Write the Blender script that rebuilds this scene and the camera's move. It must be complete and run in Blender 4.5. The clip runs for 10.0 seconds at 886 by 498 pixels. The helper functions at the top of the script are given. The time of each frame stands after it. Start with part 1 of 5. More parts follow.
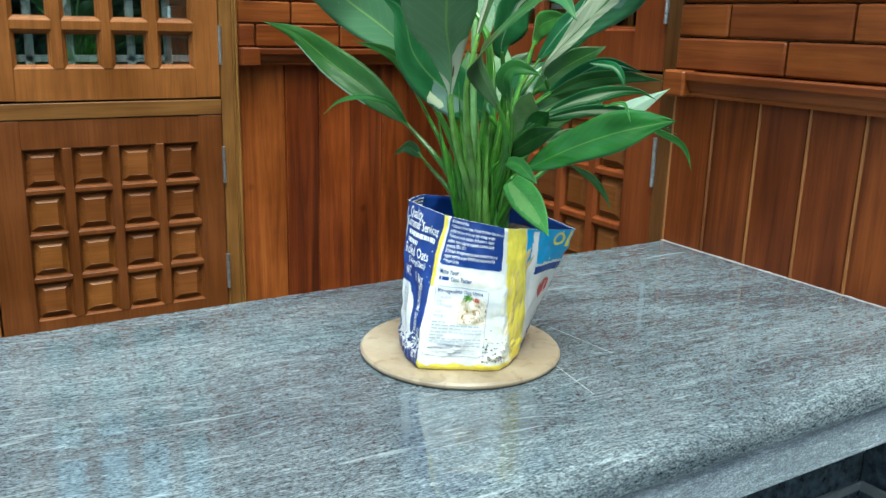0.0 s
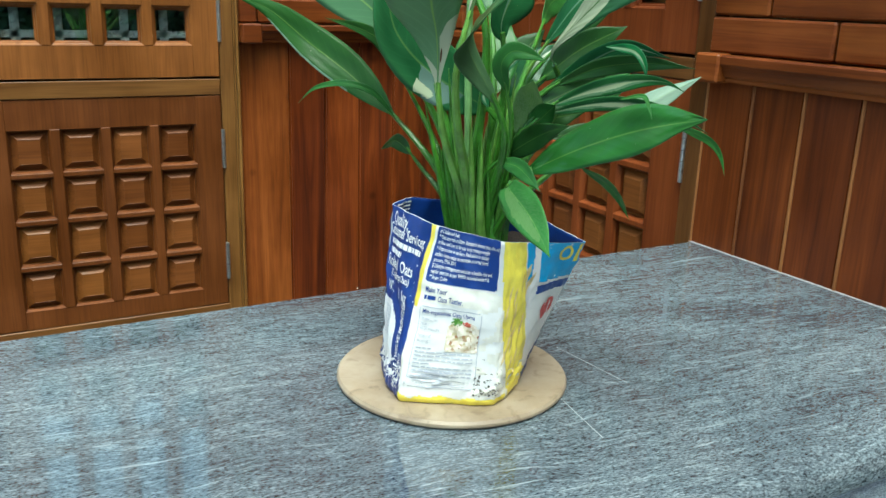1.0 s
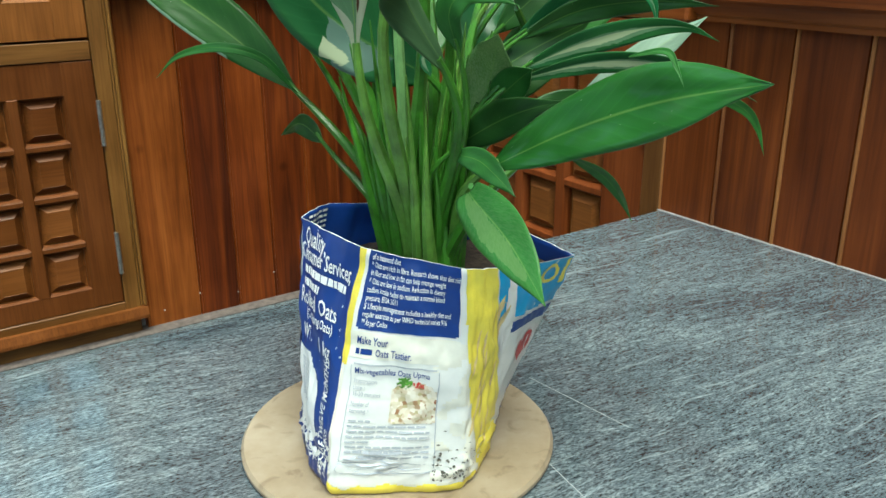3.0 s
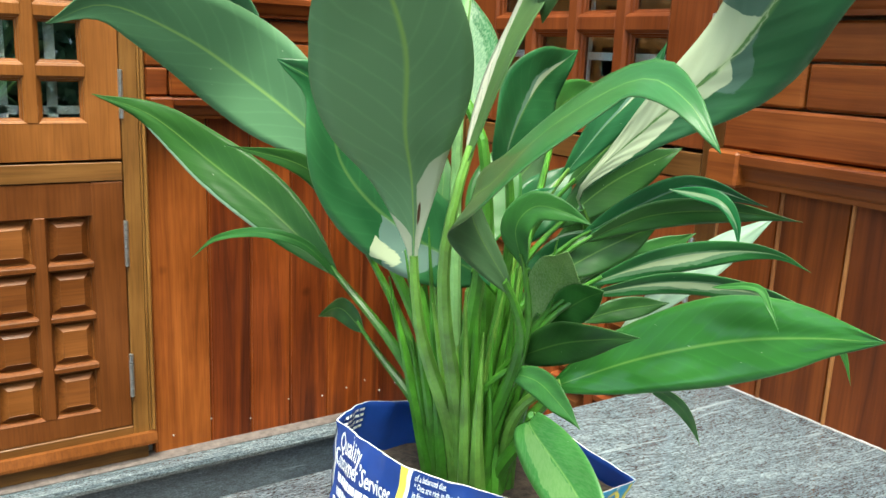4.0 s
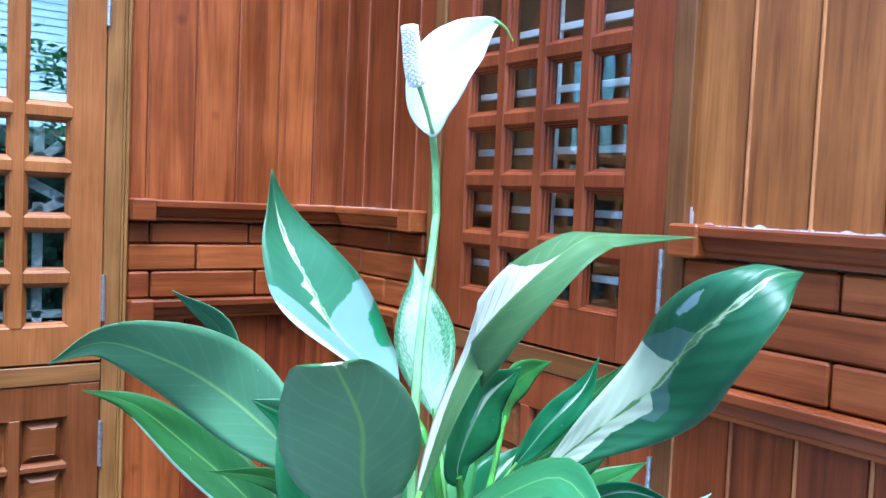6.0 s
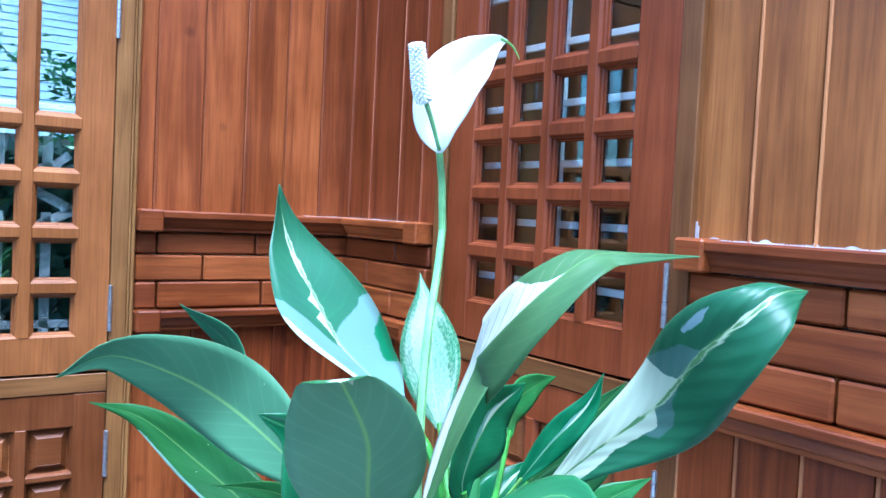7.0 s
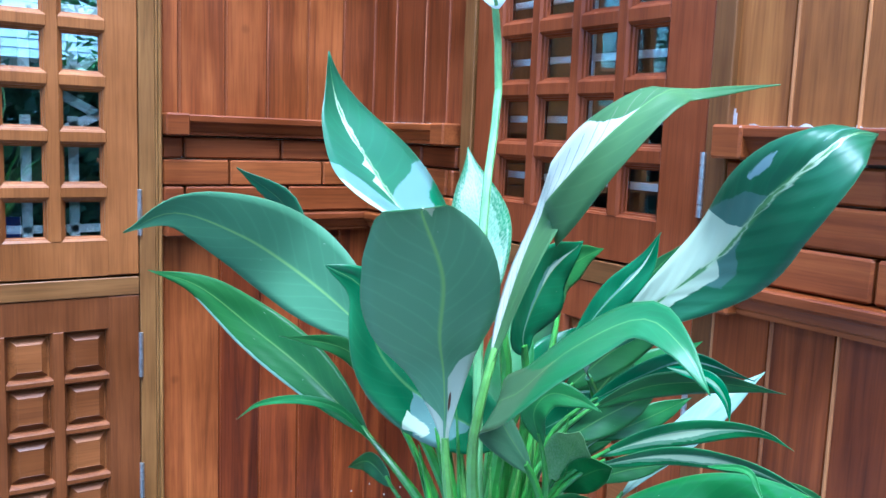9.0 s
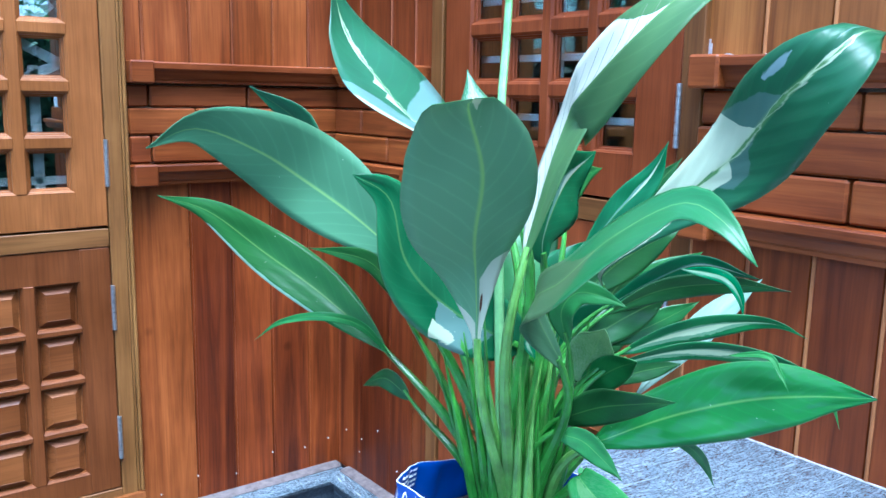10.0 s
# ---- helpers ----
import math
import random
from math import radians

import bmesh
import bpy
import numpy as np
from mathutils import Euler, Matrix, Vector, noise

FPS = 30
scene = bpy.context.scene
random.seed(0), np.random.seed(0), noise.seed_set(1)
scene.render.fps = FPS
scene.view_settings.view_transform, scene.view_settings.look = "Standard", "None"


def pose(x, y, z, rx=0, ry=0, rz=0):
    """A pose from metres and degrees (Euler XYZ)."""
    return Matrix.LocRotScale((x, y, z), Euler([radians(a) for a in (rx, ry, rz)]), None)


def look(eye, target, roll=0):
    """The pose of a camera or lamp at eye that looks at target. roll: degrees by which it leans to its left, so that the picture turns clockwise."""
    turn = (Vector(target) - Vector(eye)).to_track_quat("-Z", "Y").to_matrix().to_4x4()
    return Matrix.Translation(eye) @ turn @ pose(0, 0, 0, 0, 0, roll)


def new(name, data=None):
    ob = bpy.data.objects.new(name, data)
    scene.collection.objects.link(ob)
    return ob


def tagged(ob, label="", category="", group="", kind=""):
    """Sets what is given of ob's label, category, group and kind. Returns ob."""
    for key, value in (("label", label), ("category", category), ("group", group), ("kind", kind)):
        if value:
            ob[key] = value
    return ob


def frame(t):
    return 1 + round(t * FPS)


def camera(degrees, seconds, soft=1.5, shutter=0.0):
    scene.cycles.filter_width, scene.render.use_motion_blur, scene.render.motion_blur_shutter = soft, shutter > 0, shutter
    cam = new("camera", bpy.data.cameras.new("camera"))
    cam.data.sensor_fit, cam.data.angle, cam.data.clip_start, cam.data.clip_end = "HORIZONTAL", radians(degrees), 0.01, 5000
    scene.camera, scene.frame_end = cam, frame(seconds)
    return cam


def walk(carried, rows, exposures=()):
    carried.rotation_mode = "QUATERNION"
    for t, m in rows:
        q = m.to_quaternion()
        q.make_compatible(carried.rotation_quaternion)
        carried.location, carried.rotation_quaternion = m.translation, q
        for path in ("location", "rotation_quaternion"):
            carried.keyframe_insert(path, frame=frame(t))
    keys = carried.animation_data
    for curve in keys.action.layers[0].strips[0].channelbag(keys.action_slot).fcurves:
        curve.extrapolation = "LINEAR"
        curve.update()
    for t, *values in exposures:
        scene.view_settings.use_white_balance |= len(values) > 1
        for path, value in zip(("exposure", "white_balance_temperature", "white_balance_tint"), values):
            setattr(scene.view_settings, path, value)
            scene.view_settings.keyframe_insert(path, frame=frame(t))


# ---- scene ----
cam = camera(54.6, 10.0)
EXPOSURES = [(0.0, 1.5, 5850, -10), (2.0, 1.22, 6050, -10), (3.5, 1.22, 6450, -13), (4.0, 2.06, 6650, -6), (4.5, 2.15, 6250, -6), (5.0, 2.16, 5900, -5), (5.5, 2.28, 5100, 9), (7.0, 2.34, 4300, 10), (8.5, 2.3, 4250, 8), (10.0, 2.31, 4420, 4)]
PATH = [
    (0, (0.031, -0.001, 1.338), (1.044, 1.646, 0.826), 1.5),
    (0.5, (0.076, 0.058, 1.325), (1.062, 1.704, 0.76), 2.2),
    (1, (0.153, 0.115, 1.337), (1.104, 1.782, 0.774), 1.9),
    (1.5, (0.24, 0.153, 1.332), (1.165, 1.843, 0.794), 2.6),
    (2, (0.26, 0.21, 1.33), (1.227, 1.873, 0.785), 1.9),
    (2.2, (0.259, 0.265, 1.326), (1.243, 1.901, 0.727), 1.1),
    (3.3, (0.291, 0.426, 1.319), (1.421, 1.936, 0.655), 1.0),
    (3.5, (0.28, 0.471, 1.321), (1.416, 2.001, 0.714), 2.2),
    (4, (0.303, 0.441, 1.376), (1.395, 2.056, 0.931), 2.5),
    (4.5, (0.306, 0.417, 1.416), (1.381, 2.07, 1.078), 2.9),
    (5, (0.296, 0.408, 1.458), (1.385, 2.062, 1.185), 2.6),
    (5.5, (0.286, 0.397, 1.501), (1.438, 2.024, 1.342), 2.7),
    (7, (0.278, 0.387, 1.516), (1.417, 2.028, 1.427), 2.8),
    (7.5, (0.281, 0.387, 1.512), (1.418, 2.028, 1.394), 2.3),
    (8, (0.268, 0.384, 1.501), (1.379, 2.042, 1.369), 2.4),
    (8.5, (0.263, 0.392, 1.48), (1.382, 2.035, 1.261), 2.0),
    (9, (0.247, 0.403, 1.463), (1.361, 2.042, 1.197), 2.2),
    (9.5, (0.228, 0.416, 1.451), (1.401, 2.006, 1.143), 1.7),
    (10, (0.193, 0.42, 1.426), (1.395, 1.978, 1.07), 1.1),
]
PATH = [(t, look(eye, target, roll)) for t, eye, target, roll in PATH]
walk(cam, PATH, EXPOSURES)

# ---- world and sun: bright overcast daylight in an open courtyard ----
SUN_ELEVATION, SUN_AZIMUTH = radians(71), radians(201)
world = bpy.data.worlds.new("sky")
scene.world = world
world.use_nodes = True
wn = world.node_tree.nodes
sky = wn.new("ShaderNodeTexSky")
sky.sky_type, sky.sun_disc = "NISHITA", False
sky.sun_elevation, sky.sun_rotation = SUN_ELEVATION, SUN_AZIMUTH
sky.air_density, sky.dust_density, sky.ozone_density = 1.0, 4.0, 1.0
world.node_tree.links.new(sky.outputs[0], wn["Background"].inputs[0])
wn["Background"].inputs[1].default_value = 0.142
sun = new("sun", bpy.data.lights.new("sun", "SUN"))
sun.data.energy, sun.data.angle, sun.data.color = 1.75, radians(30), (1.0, 0.96, 0.9)
sun_dir = Vector((math.sin(SUN_AZIMUTH) * math.cos(SUN_ELEVATION), math.cos(SUN_AZIMUTH) * math.cos(SUN_ELEVATION), math.sin(SUN_ELEVATION)))
sun.matrix_world = look(sun_dir * 20, (0, 0, 0))


# ---- materials ----
def material(name, rough=0.5, metal=0.0, color=(0.5, 0.5, 0.5), coat=0.0):
    """A node material; returns it with its tree, its principled node and a maker of linked nodes."""
    mat = bpy.data.materials.new(name)
    mat.use_nodes = True
    tree = mat.node_tree
    bsdf = tree.nodes["Principled BSDF"]
    bsdf.inputs["Base Color"].default_value = (*color, 1)
    bsdf.inputs["Roughness"].default_value = rough
    bsdf.inputs["Metallic"].default_value = metal
    bsdf.inputs["Coat Weight"].default_value = coat
    bsdf.inputs["Coat Roughness"].default_value = 0.105

    def node(kind, values=(), **links):
        n = tree.nodes.new(kind)
        for key, value in dict(values).items():
            n.inputs[key].default_value = value
        for key, src in links.items():
            k = int(key[1:]) if key[0] == "i" and key[1:].isdigit() else key.replace("_", " ")
            tree.links.new(src, n.inputs[k])
        return n
    return mat, tree, bsdf, node


def ramp(tree, src, stops):
    r = tree.nodes.new("ShaderNodeValToRGB")
    els = r.color_ramp.elements
    while len(els) < len(stops):
        els.new(0.5)
    for e, (p, c) in zip(els, stops):
        e.position = p
        e.color = (*c, 1) if len(c) == 3 else c
    tree.links.new(src, r.inputs[0])
    return r.outputs[0]


def mix(tree, a, b, fac, blend="MIX"):
    m = tree.nodes.new("ShaderNodeMix")
    m.data_type, m.blend_type = "RGBA", blend
    for i, v in ((0, fac), (6, a), (7, b)):
        if isinstance(v, (int, float)):
            m.inputs[i].default_value = v
        elif isinstance(v, tuple):
            m.inputs[i].default_value = (*v, 1)
        else:
            tree.links.new(v, m.inputs[i])
    return m.outputs[2]


def bump(tree, bsdf, height, strength, distance):
    b = tree.nodes.new("ShaderNodeBump")
    b.inputs["Strength"].default_value = strength
    b.inputs["Distance"].default_value = distance
    tree.links.new(height, b.inputs["Height"])
    tree.links.new(b.outputs[0], bsdf.inputs["Normal"])


def teak(name, light, mid, dark, along, rough=0.42, knots=True):
    """Varnished teak; along: the grain's axis in the object's own space, 0 or 2."""
    mat, tree, bsdf, node = material(name, rough, coat=0.035)
    bsdf.inputs["Specular IOR Level"].default_value = 0.22
    co = node("ShaderNodeTexCoord")
    info = node("ShaderNodeObjectInfo")
    shift = node("ShaderNodeMath", {1: 37.0}, i0=info.outputs["Random"])
    shift.operation = "MULTIPLY"
    push = node("ShaderNodeCombineXYZ", i0=shift.outputs[0], i1=shift.outputs[0], i2=shift.outputs[0])
    add = node("ShaderNodeVectorMath", i0=co.outputs["Object"], i1=push.outputs[0])
    scale = (1.5, 30, 30) if along == 0 else (30, 30, 1.5)
    st = node("ShaderNodeVectorMath", {1: scale}, i0=add.outputs[0])
    st.operation = "MULTIPLY"
    fig = node("ShaderNodeTexNoise", {"Scale": 1.0, "Detail": 5.0, "Roughness": 0.6, "Distortion": 0.7}, Vector=st.outputs[0])
    fscale = (9, 240, 240) if along == 0 else (240, 240, 9)
    st2 = node("ShaderNodeVectorMath", {1: fscale}, i0=add.outputs[0])
    st2.operation = "MULTIPLY"
    pores = node("ShaderNodeTexNoise", {"Scale": 1.0, "Detail": 2.0}, Vector=st2.outputs[0])
    blot = node("ShaderNodeTexNoise", {"Scale": 5.0, "Detail": 3.0}, Vector=add.outputs[0])
    c = ramp(tree, fig.outputs[0], [(0.28, dark), (0.5, mid), (0.74, light)])
    c = mix(tree, c, ramp(tree, pores.outputs[0], [(0.3, (0.66, 0.62, 0.58)), (0.55, (1, 1, 1))]), 0.6, "MULTIPLY")
    c = mix(tree, c, ramp(tree, blot.outputs[0], [(0.3, (0.62, 0.55, 0.5)), (0.65, (1.1, 1.05, 1.0))]), 0.8, "MULTIPLY")
    tone = ramp(tree, info.outputs["Random"], [(0.0, (0.55, 0.42, 0.36)), (0.5, (1.0, 0.93, 0.88)), (1.0, (1.3, 1.32, 1.2))])
    c = mix(tree, c, tone, 0.75, "MULTIPLY")
    if knots:
        kn = node("ShaderNodeTexVoronoi", {"Scale": 5.0}, Vector=node("ShaderNodeVectorMath", {1: (2.0, 2.0, 0.9) if along == 2 else (0.9, 2, 2)}, i0=add.outputs[0]).outputs[0])
        c = mix(tree, c, ramp(tree, kn.outputs["Distance"], [(0.03, (0.25, 0.18, 0.14)), (0.09, (1, 1, 1))]), 0.7, "MULTIPLY")
    tree.links.new(c, bsdf.inputs["Base Color"])
    rg = node("ShaderNodeMapRange", {1: 0.3, 2: 0.7, 3: rough - 0.08, 4: rough + 0.14}, i0=blot.outputs[0])
    tree.links.new(rg.outputs[0], bsdf.inputs["Roughness"])
    bump(tree, bsdf, pores.outputs[0], 0.25, 0.001)
    return mat


RED = ((0.31, 0.102, 0.022), (0.222, 0.063, 0.0125), (0.115, 0.029, 0.006))
GOLD = ((0.29, 0.118, 0.026), (0.215, 0.082, 0.017), (0.12, 0.04, 0.009))
RUST = ((0.255, 0.072, 0.015), (0.17, 0.044, 0.0085), (0.08, 0.019, 0.0045))
TAN = ((0.25, 0.096, 0.024), (0.21, 0.078, 0.018), (0.16, 0.057, 0.013))
OLIVE = ((0.25, 0.13, 0.036), (0.2, 0.098, 0.026), (0.13, 0.058, 0.016))
wood_board = teak("varnished_teak_board", *RED, 2)
wood_board_gold = teak("golden_teak_board", *GOLD, 2)
wood_board_rust = teak("rust_red_teak_board", *RUST, 2)
wood_block = teak("varnished_teak_block", *RED, 0)
wood_sash = teak("varnished_teak_sash", *TAN, 2, knots=False)
wood_sash_red = teak("varnished_red_teak_sash", (0.30, 0.088, 0.022), (0.25, 0.069, 0.016), (0.18, 0.046, 0.0105), 2, knots=False)
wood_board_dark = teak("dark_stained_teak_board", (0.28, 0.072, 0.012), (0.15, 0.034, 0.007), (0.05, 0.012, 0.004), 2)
wood_rail = teak("varnished_teak_rail", *TAN, 0, knots=False)
# bead woods paler than the boards: the highlight on the seams is painted in
HONEY = ((0.46, 0.22, 0.085), (0.36, 0.16, 0.055), (0.26, 0.1, 0.035))
wood_bead_red = teak("highlight_red_teak_bead", (0.40, 0.17, 0.085), (0.32, 0.12, 0.055), (0.22, 0.07, 0.03), 2, rough=0.45, knots=False)
wood_bead = teak("highlight_teak_bead", *HONEY, 2, rough=0.5, knots=False)
wood_frame = teak("olive_teak_frame", *OLIVE, 2, knots=False)
wood_sill = teak("olive_teak_sill", *OLIVE, 0, knots=False)


def granite(name, turn=0.0, rough=0.16, tint=(1, 1, 1), fine=1.0):
    """Grey granite with drawn-out streaks along x, thin pale veins and dark flecks."""
    mat, tree, bsdf, node = material(name, rough)
    bsdf.inputs["Specular IOR Level"].default_value = 1.0
    co = node("ShaderNodeTexCoord")
    warp = node("ShaderNodeTexNoise", {"Scale": 5.0, "Detail": 2.0}, Vector=co.outputs["Object"])
    off = node("ShaderNodeVectorMath", {1: (0.0, 0.05, 0.02)}, i0=warp.outputs["Color"])
    off.operation = "MULTIPLY"
    bent = node("ShaderNodeVectorMath", i0=co.outputs["Object"], i1=off.outputs[0])
    mp = node("ShaderNodeMapping", {"Rotation": (0, 0, turn)}, Vector=bent.outputs[0])

    def field(v, detail, roughness, distortion=0.0):
        n = node("ShaderNodeVectorMath", {1: v}, i0=mp.outputs[0])
        n.operation = "MULTIPLY"
        return node("ShaderNodeTexNoise", {"Scale": 1.0, "Detail": detail, "Roughness": roughness, "Distortion": distortion}, Vector=n.outputs[0]).outputs[0]
    streak = field((52 * fine, 260 * fine, 260 * fine), 6.0, 0.75, 0.6)
    long_ = field((13 * fine, 110 * fine, 110 * fine), 5.0, 0.65, 0.6)
    fleck = field((230 * fine, 620 * fine, 500 * fine), 2.0, 0.6)
    cloud = field((1.8, 6, 6), 4.0, 0.5, 1.0)
    vein = field((9 * fine, 150 * fine, 150 * fine), 4.0, 0.6, 0.4)
    c = ramp(tree, streak, [(0.30, (0.040, 0.050, 0.058)), (0.45, (0.088, 0.108, 0.12)), (0.55, (0.13, 0.157, 0.17)), (0.74, (0.25, 0.29, 0.305))])
    c = mix(tree, c, ramp(tree, long_, [(0.34, (0.6, 0.62, 0.65)), (0.5, (1, 1, 1)), (0.66, (1.3, 1.3, 1.29))]), 0.6, "MULTIPLY")
    c = mix(tree, c, ramp(tree, fleck, [(0.36, (0.25, 0.25, 0.27)), (0.5, (1, 1, 1)), (0.66, (1.7, 1.7, 1.7))]), 0.8, "MULTIPLY")
    c = mix(tree, c, ramp(tree, cloud, [(0.32, (0.58, 0.6, 0.64)), (0.62, (1.15, 1.17, 1.18))]), 0.9, "MULTIPLY")
    c = mix(tree, c, (0.42, 0.48, 0.5), ramp(tree, vein, [(0.61, (0, 0, 0)), (0.68, (0.35, 0.35, 0.35)), (0.76, (0.55, 0.55, 0.55))]))
    c = mix(tree, c, tint, 1.0, "MULTIPLY")
    tree.links.new(c, bsdf.inputs["Base Color"])
    rg = node("ShaderNodeMapRange", {1: 0.3, 2: 0.7, 3: rough, 4: rough + 0.05}, i0=cloud)
    tree.links.new(rg.outputs[0], bsdf.inputs["Roughness"])
    return mat


stone_top = granite("polished_grey_granite", radians(6), 0.03)
stone_plinth = granite("grey_granite_plinth", 0, 0.3, (0.8, 0.82, 0.85), 0.8)
stone_apron = granite("honed_grey_granite", 0, 0.4, (2.6, 2.5, 2.5), 1.6)


def plain(name, color, rough=0.5, metal=0.0, vary=0.15, scale=30.0, relief=0.0, coat=0.0):
    """A mottled surface of one colour."""
    mat, tree, bsdf, node = material(name, rough, metal, color, coat)
    co = node("ShaderNodeTexCoord")
    n1 = node("ShaderNodeTexNoise", {"Scale": scale, "Detail": 5.0, "Roughness": 0.65}, Vector=co.outputs["Object"])
    lo, hi = tuple(c * (1 - vary * 1.6) for c in color), tuple(min(1, c * (1 + vary)) for c in color)
    tree.links.new(ramp(tree, n1.outputs[0], [(0.3, lo), (0.7, hi)]), bsdf.inputs["Base Color"])
    if relief:
        bump(tree, bsdf, n1.outputs[0], 0.4, relief)
    return mat


tile_dark = plain("dark_green_granite_tile", (0.05, 0.07, 0.085), 0.12, vary=0.5, scale=60)
grout = plain("grey_grout", (0.16, 0.18, 0.18), 0.8)
steel = plain("brushed_steel", (0.58, 0.59, 0.58), 0.32, 0.9, 0.2, 80)
white_metal = plain("white_enamel_metal", (0.88, 0.9, 0.9), 0.4, vary=0.05)
# near-black plaster: the gloom of the unlit rooms is put into its colour
dark_room = plain("shade_dark_plaster", (0.05, 0.052, 0.055), 0.8)
floor_mat = plain("grey_floor_tile", (0.11, 0.11, 0.105), 0.35, vary=0.2, scale=8)
ground_mat = plain("packed_earth", (0.16, 0.14, 0.1), 0.9, vary=0.35, scale=3, relief=0.01)
board_mat, bt, bb, bnode = material("tan_hardboard", 0.42)
bco = bnode("ShaderNodeTexCoord")
bn1 = bnode("ShaderNodeTexNoise", {"Scale": 9.0, "Detail": 6.0, "Roughness": 0.65}, Vector=bco.outputs["Object"])
bn2 = bnode("ShaderNodeTexNoise", {"Scale": 38.0, "Detail": 4.0, "Distortion": 1.0}, Vector=bco.outputs["Object"])
bc = ramp(bt, bn1.outputs[0], [(0.32, (0.22, 0.165, 0.105)), (0.5, (0.31, 0.245, 0.165)), (0.7, (0.40, 0.335, 0.25))])
bc = mix(bt, bc, ramp(bt, bn2.outputs[0], [(0.34, (0.5, 0.45, 0.4)), (0.46, (1, 1, 1))]), 0.55, "MULTIPLY")
bt.links.new(bc, bb.inputs["Base Color"])
bump(bt, bb, bn2.outputs[0], 0.15, 0.001)
plaster = plain("white_wall_plaster", (0.7, 0.7, 0.68), 0.8, vary=0.08, scale=4)
sealant = plain("white_filler", (0.46, 0.43, 0.41), 0.7, vary=0.2, scale=120, relief=0.002)


def window_glass(name, share):
    """Clear glass that mirrors a share of the light at each face."""
    mat, tree, bsdf, node = material(name, 0.0)
    both = node("ShaderNodeMixShader", {0: share})
    gloss = node("ShaderNodeBsdfGlossy", {"Roughness": 0.0, "Color": (0.85, 1.0, 0.97, 1)})
    clear = node("ShaderNodeBsdfTransparent", {"Color": (0.93, 0.97, 0.96, 1)})
    tree.links.new(clear.outputs[0], both.inputs[1])
    tree.links.new(gloss.outputs[0], both.inputs[2])
    tree.links.new(both.outputs[0], tree.nodes["Material Output"].inputs[0])
    return mat


glass = window_glass("window_glass", 0.34)
glass_plain = window_glass("thin_window_glass", 0.1)


# ---- mesh helpers ----
def mesh_from(bm, name, mat, smooth=False):
    me = bpy.data.meshes.new(name)
    bmesh.ops.recalc_face_normals(bm, faces=bm.faces)
    bm.to_mesh(me)
    bm.free()
    for m in (mat if isinstance(mat, (list, tuple)) else [mat]):
        me.materials.append(m)
    if smooth:
        me.polygons.foreach_set("use_smooth", [True] * len(me.polygons))
    return me


def part(name, bm, mat, parent=None, label="", at=None, smooth=False):
    """Links a bmesh, or a mesh that is shared, as one object, under a thing or a part."""
    data = bm if isinstance(bm, bpy.types.Mesh) else mesh_from(bm, name, mat, smooth)
    ob = new(name, data)
    if parent:
        ob.parent = parent
    if at is not None:
        ob.matrix_basis = at if isinstance(at, Matrix) else Matrix.Translation(at)
    if label:
        ob["label"] = label
    return ob


def box(bm, x0, x1, y0, y1, z0, z1, c=0.0):
    """A box with chamfered edges, added to bm."""
    new_bm = bmesh.new()
    bmesh.ops.create_cube(new_bm, size=1, matrix=Matrix.Translation(((x0 + x1) / 2, (y0 + y1) / 2, (z0 + z1) / 2)) @ Matrix.Diagonal((x1 - x0, y1 - y0, z1 - z0, 1)))
    if c:
        bmesh.ops.bevel(new_bm, geom=new_bm.edges[:], offset=c, segments=1, affect="EDGES")
    tmp = bpy.data.meshes.new("tmp")
    new_bm.to_mesh(tmp)
    new_bm.free()
    bm.from_mesh(tmp)
    bpy.data.meshes.remove(tmp)
    return bm


def block(x0, x1, y0, y1, z0, z1, c=0.0):
    return box(bmesh.new(), x0, x1, y0, y1, z0, z1, c)


def extrude(profile, u0, u1, axis="x"):
    """A bar whose cross-section is the closed profile of (outward, z), along u; outward is -y."""
    bm = bmesh.new()
    a = [bm.verts.new((u0, -d, z)) for d, z in profile]
    b = [bm.verts.new((u1, -d, z)) for d, z in profile]
    n = len(profile)
    for i in range(n):
        bm.faces.new((a[i], a[(i + 1) % n], b[(i + 1) % n], b[i]))
    bm.faces.new(a)
    bm.faces.new(b[::-1])
    return bm


def upright(profile, z0, z1):
    """A bar whose cross-section is the closed profile of (u, outward), along z."""
    bm = bmesh.new()
    a = [bm.verts.new((u, -d, z0)) for u, d in profile]
    b = [bm.verts.new((u, -d, z1)) for u, d in profile]
    n = len(profile)
    for i in range(n):
        bm.faces.new((a[i], a[(i + 1) % n], b[(i + 1) % n], b[i]))
    bm.faces.new(a)
    bm.faces.new(b[::-1])
    return bm


def ring(bm, o, i, d0, d1):
    """A sloping or flat frame between two upright rectangles (u0, u1, z0, z1), at outward depths d0 and d1."""
    def four(r, d):
        return [bm.verts.new((u, -d, z)) for u, z in ((r[0], r[2]), (r[1], r[2]), (r[1], r[3]), (r[0], r[3]))]
    a, b = four(o, d0), four(i, d1)
    for k in range(4):
        bm.faces.new((a[k], a[(k + 1) % 4], b[(k + 1) % 4], b[k]))
    return b


def inset(r, d):
    return (r[0] + d, r[1] - d, r[2] + d, r[3] - d)


# ---- the two walls: a north wall and an east wall that meet in a corner ----
NORTH = Matrix.Translation((0, 2.40, 0))
EAST = Matrix.Translation((1.358, 0, 0)) @ Matrix.Rotation(radians(-90), 4, "Z")
SILL_Z, TOP_Z = 0.39, 2.75


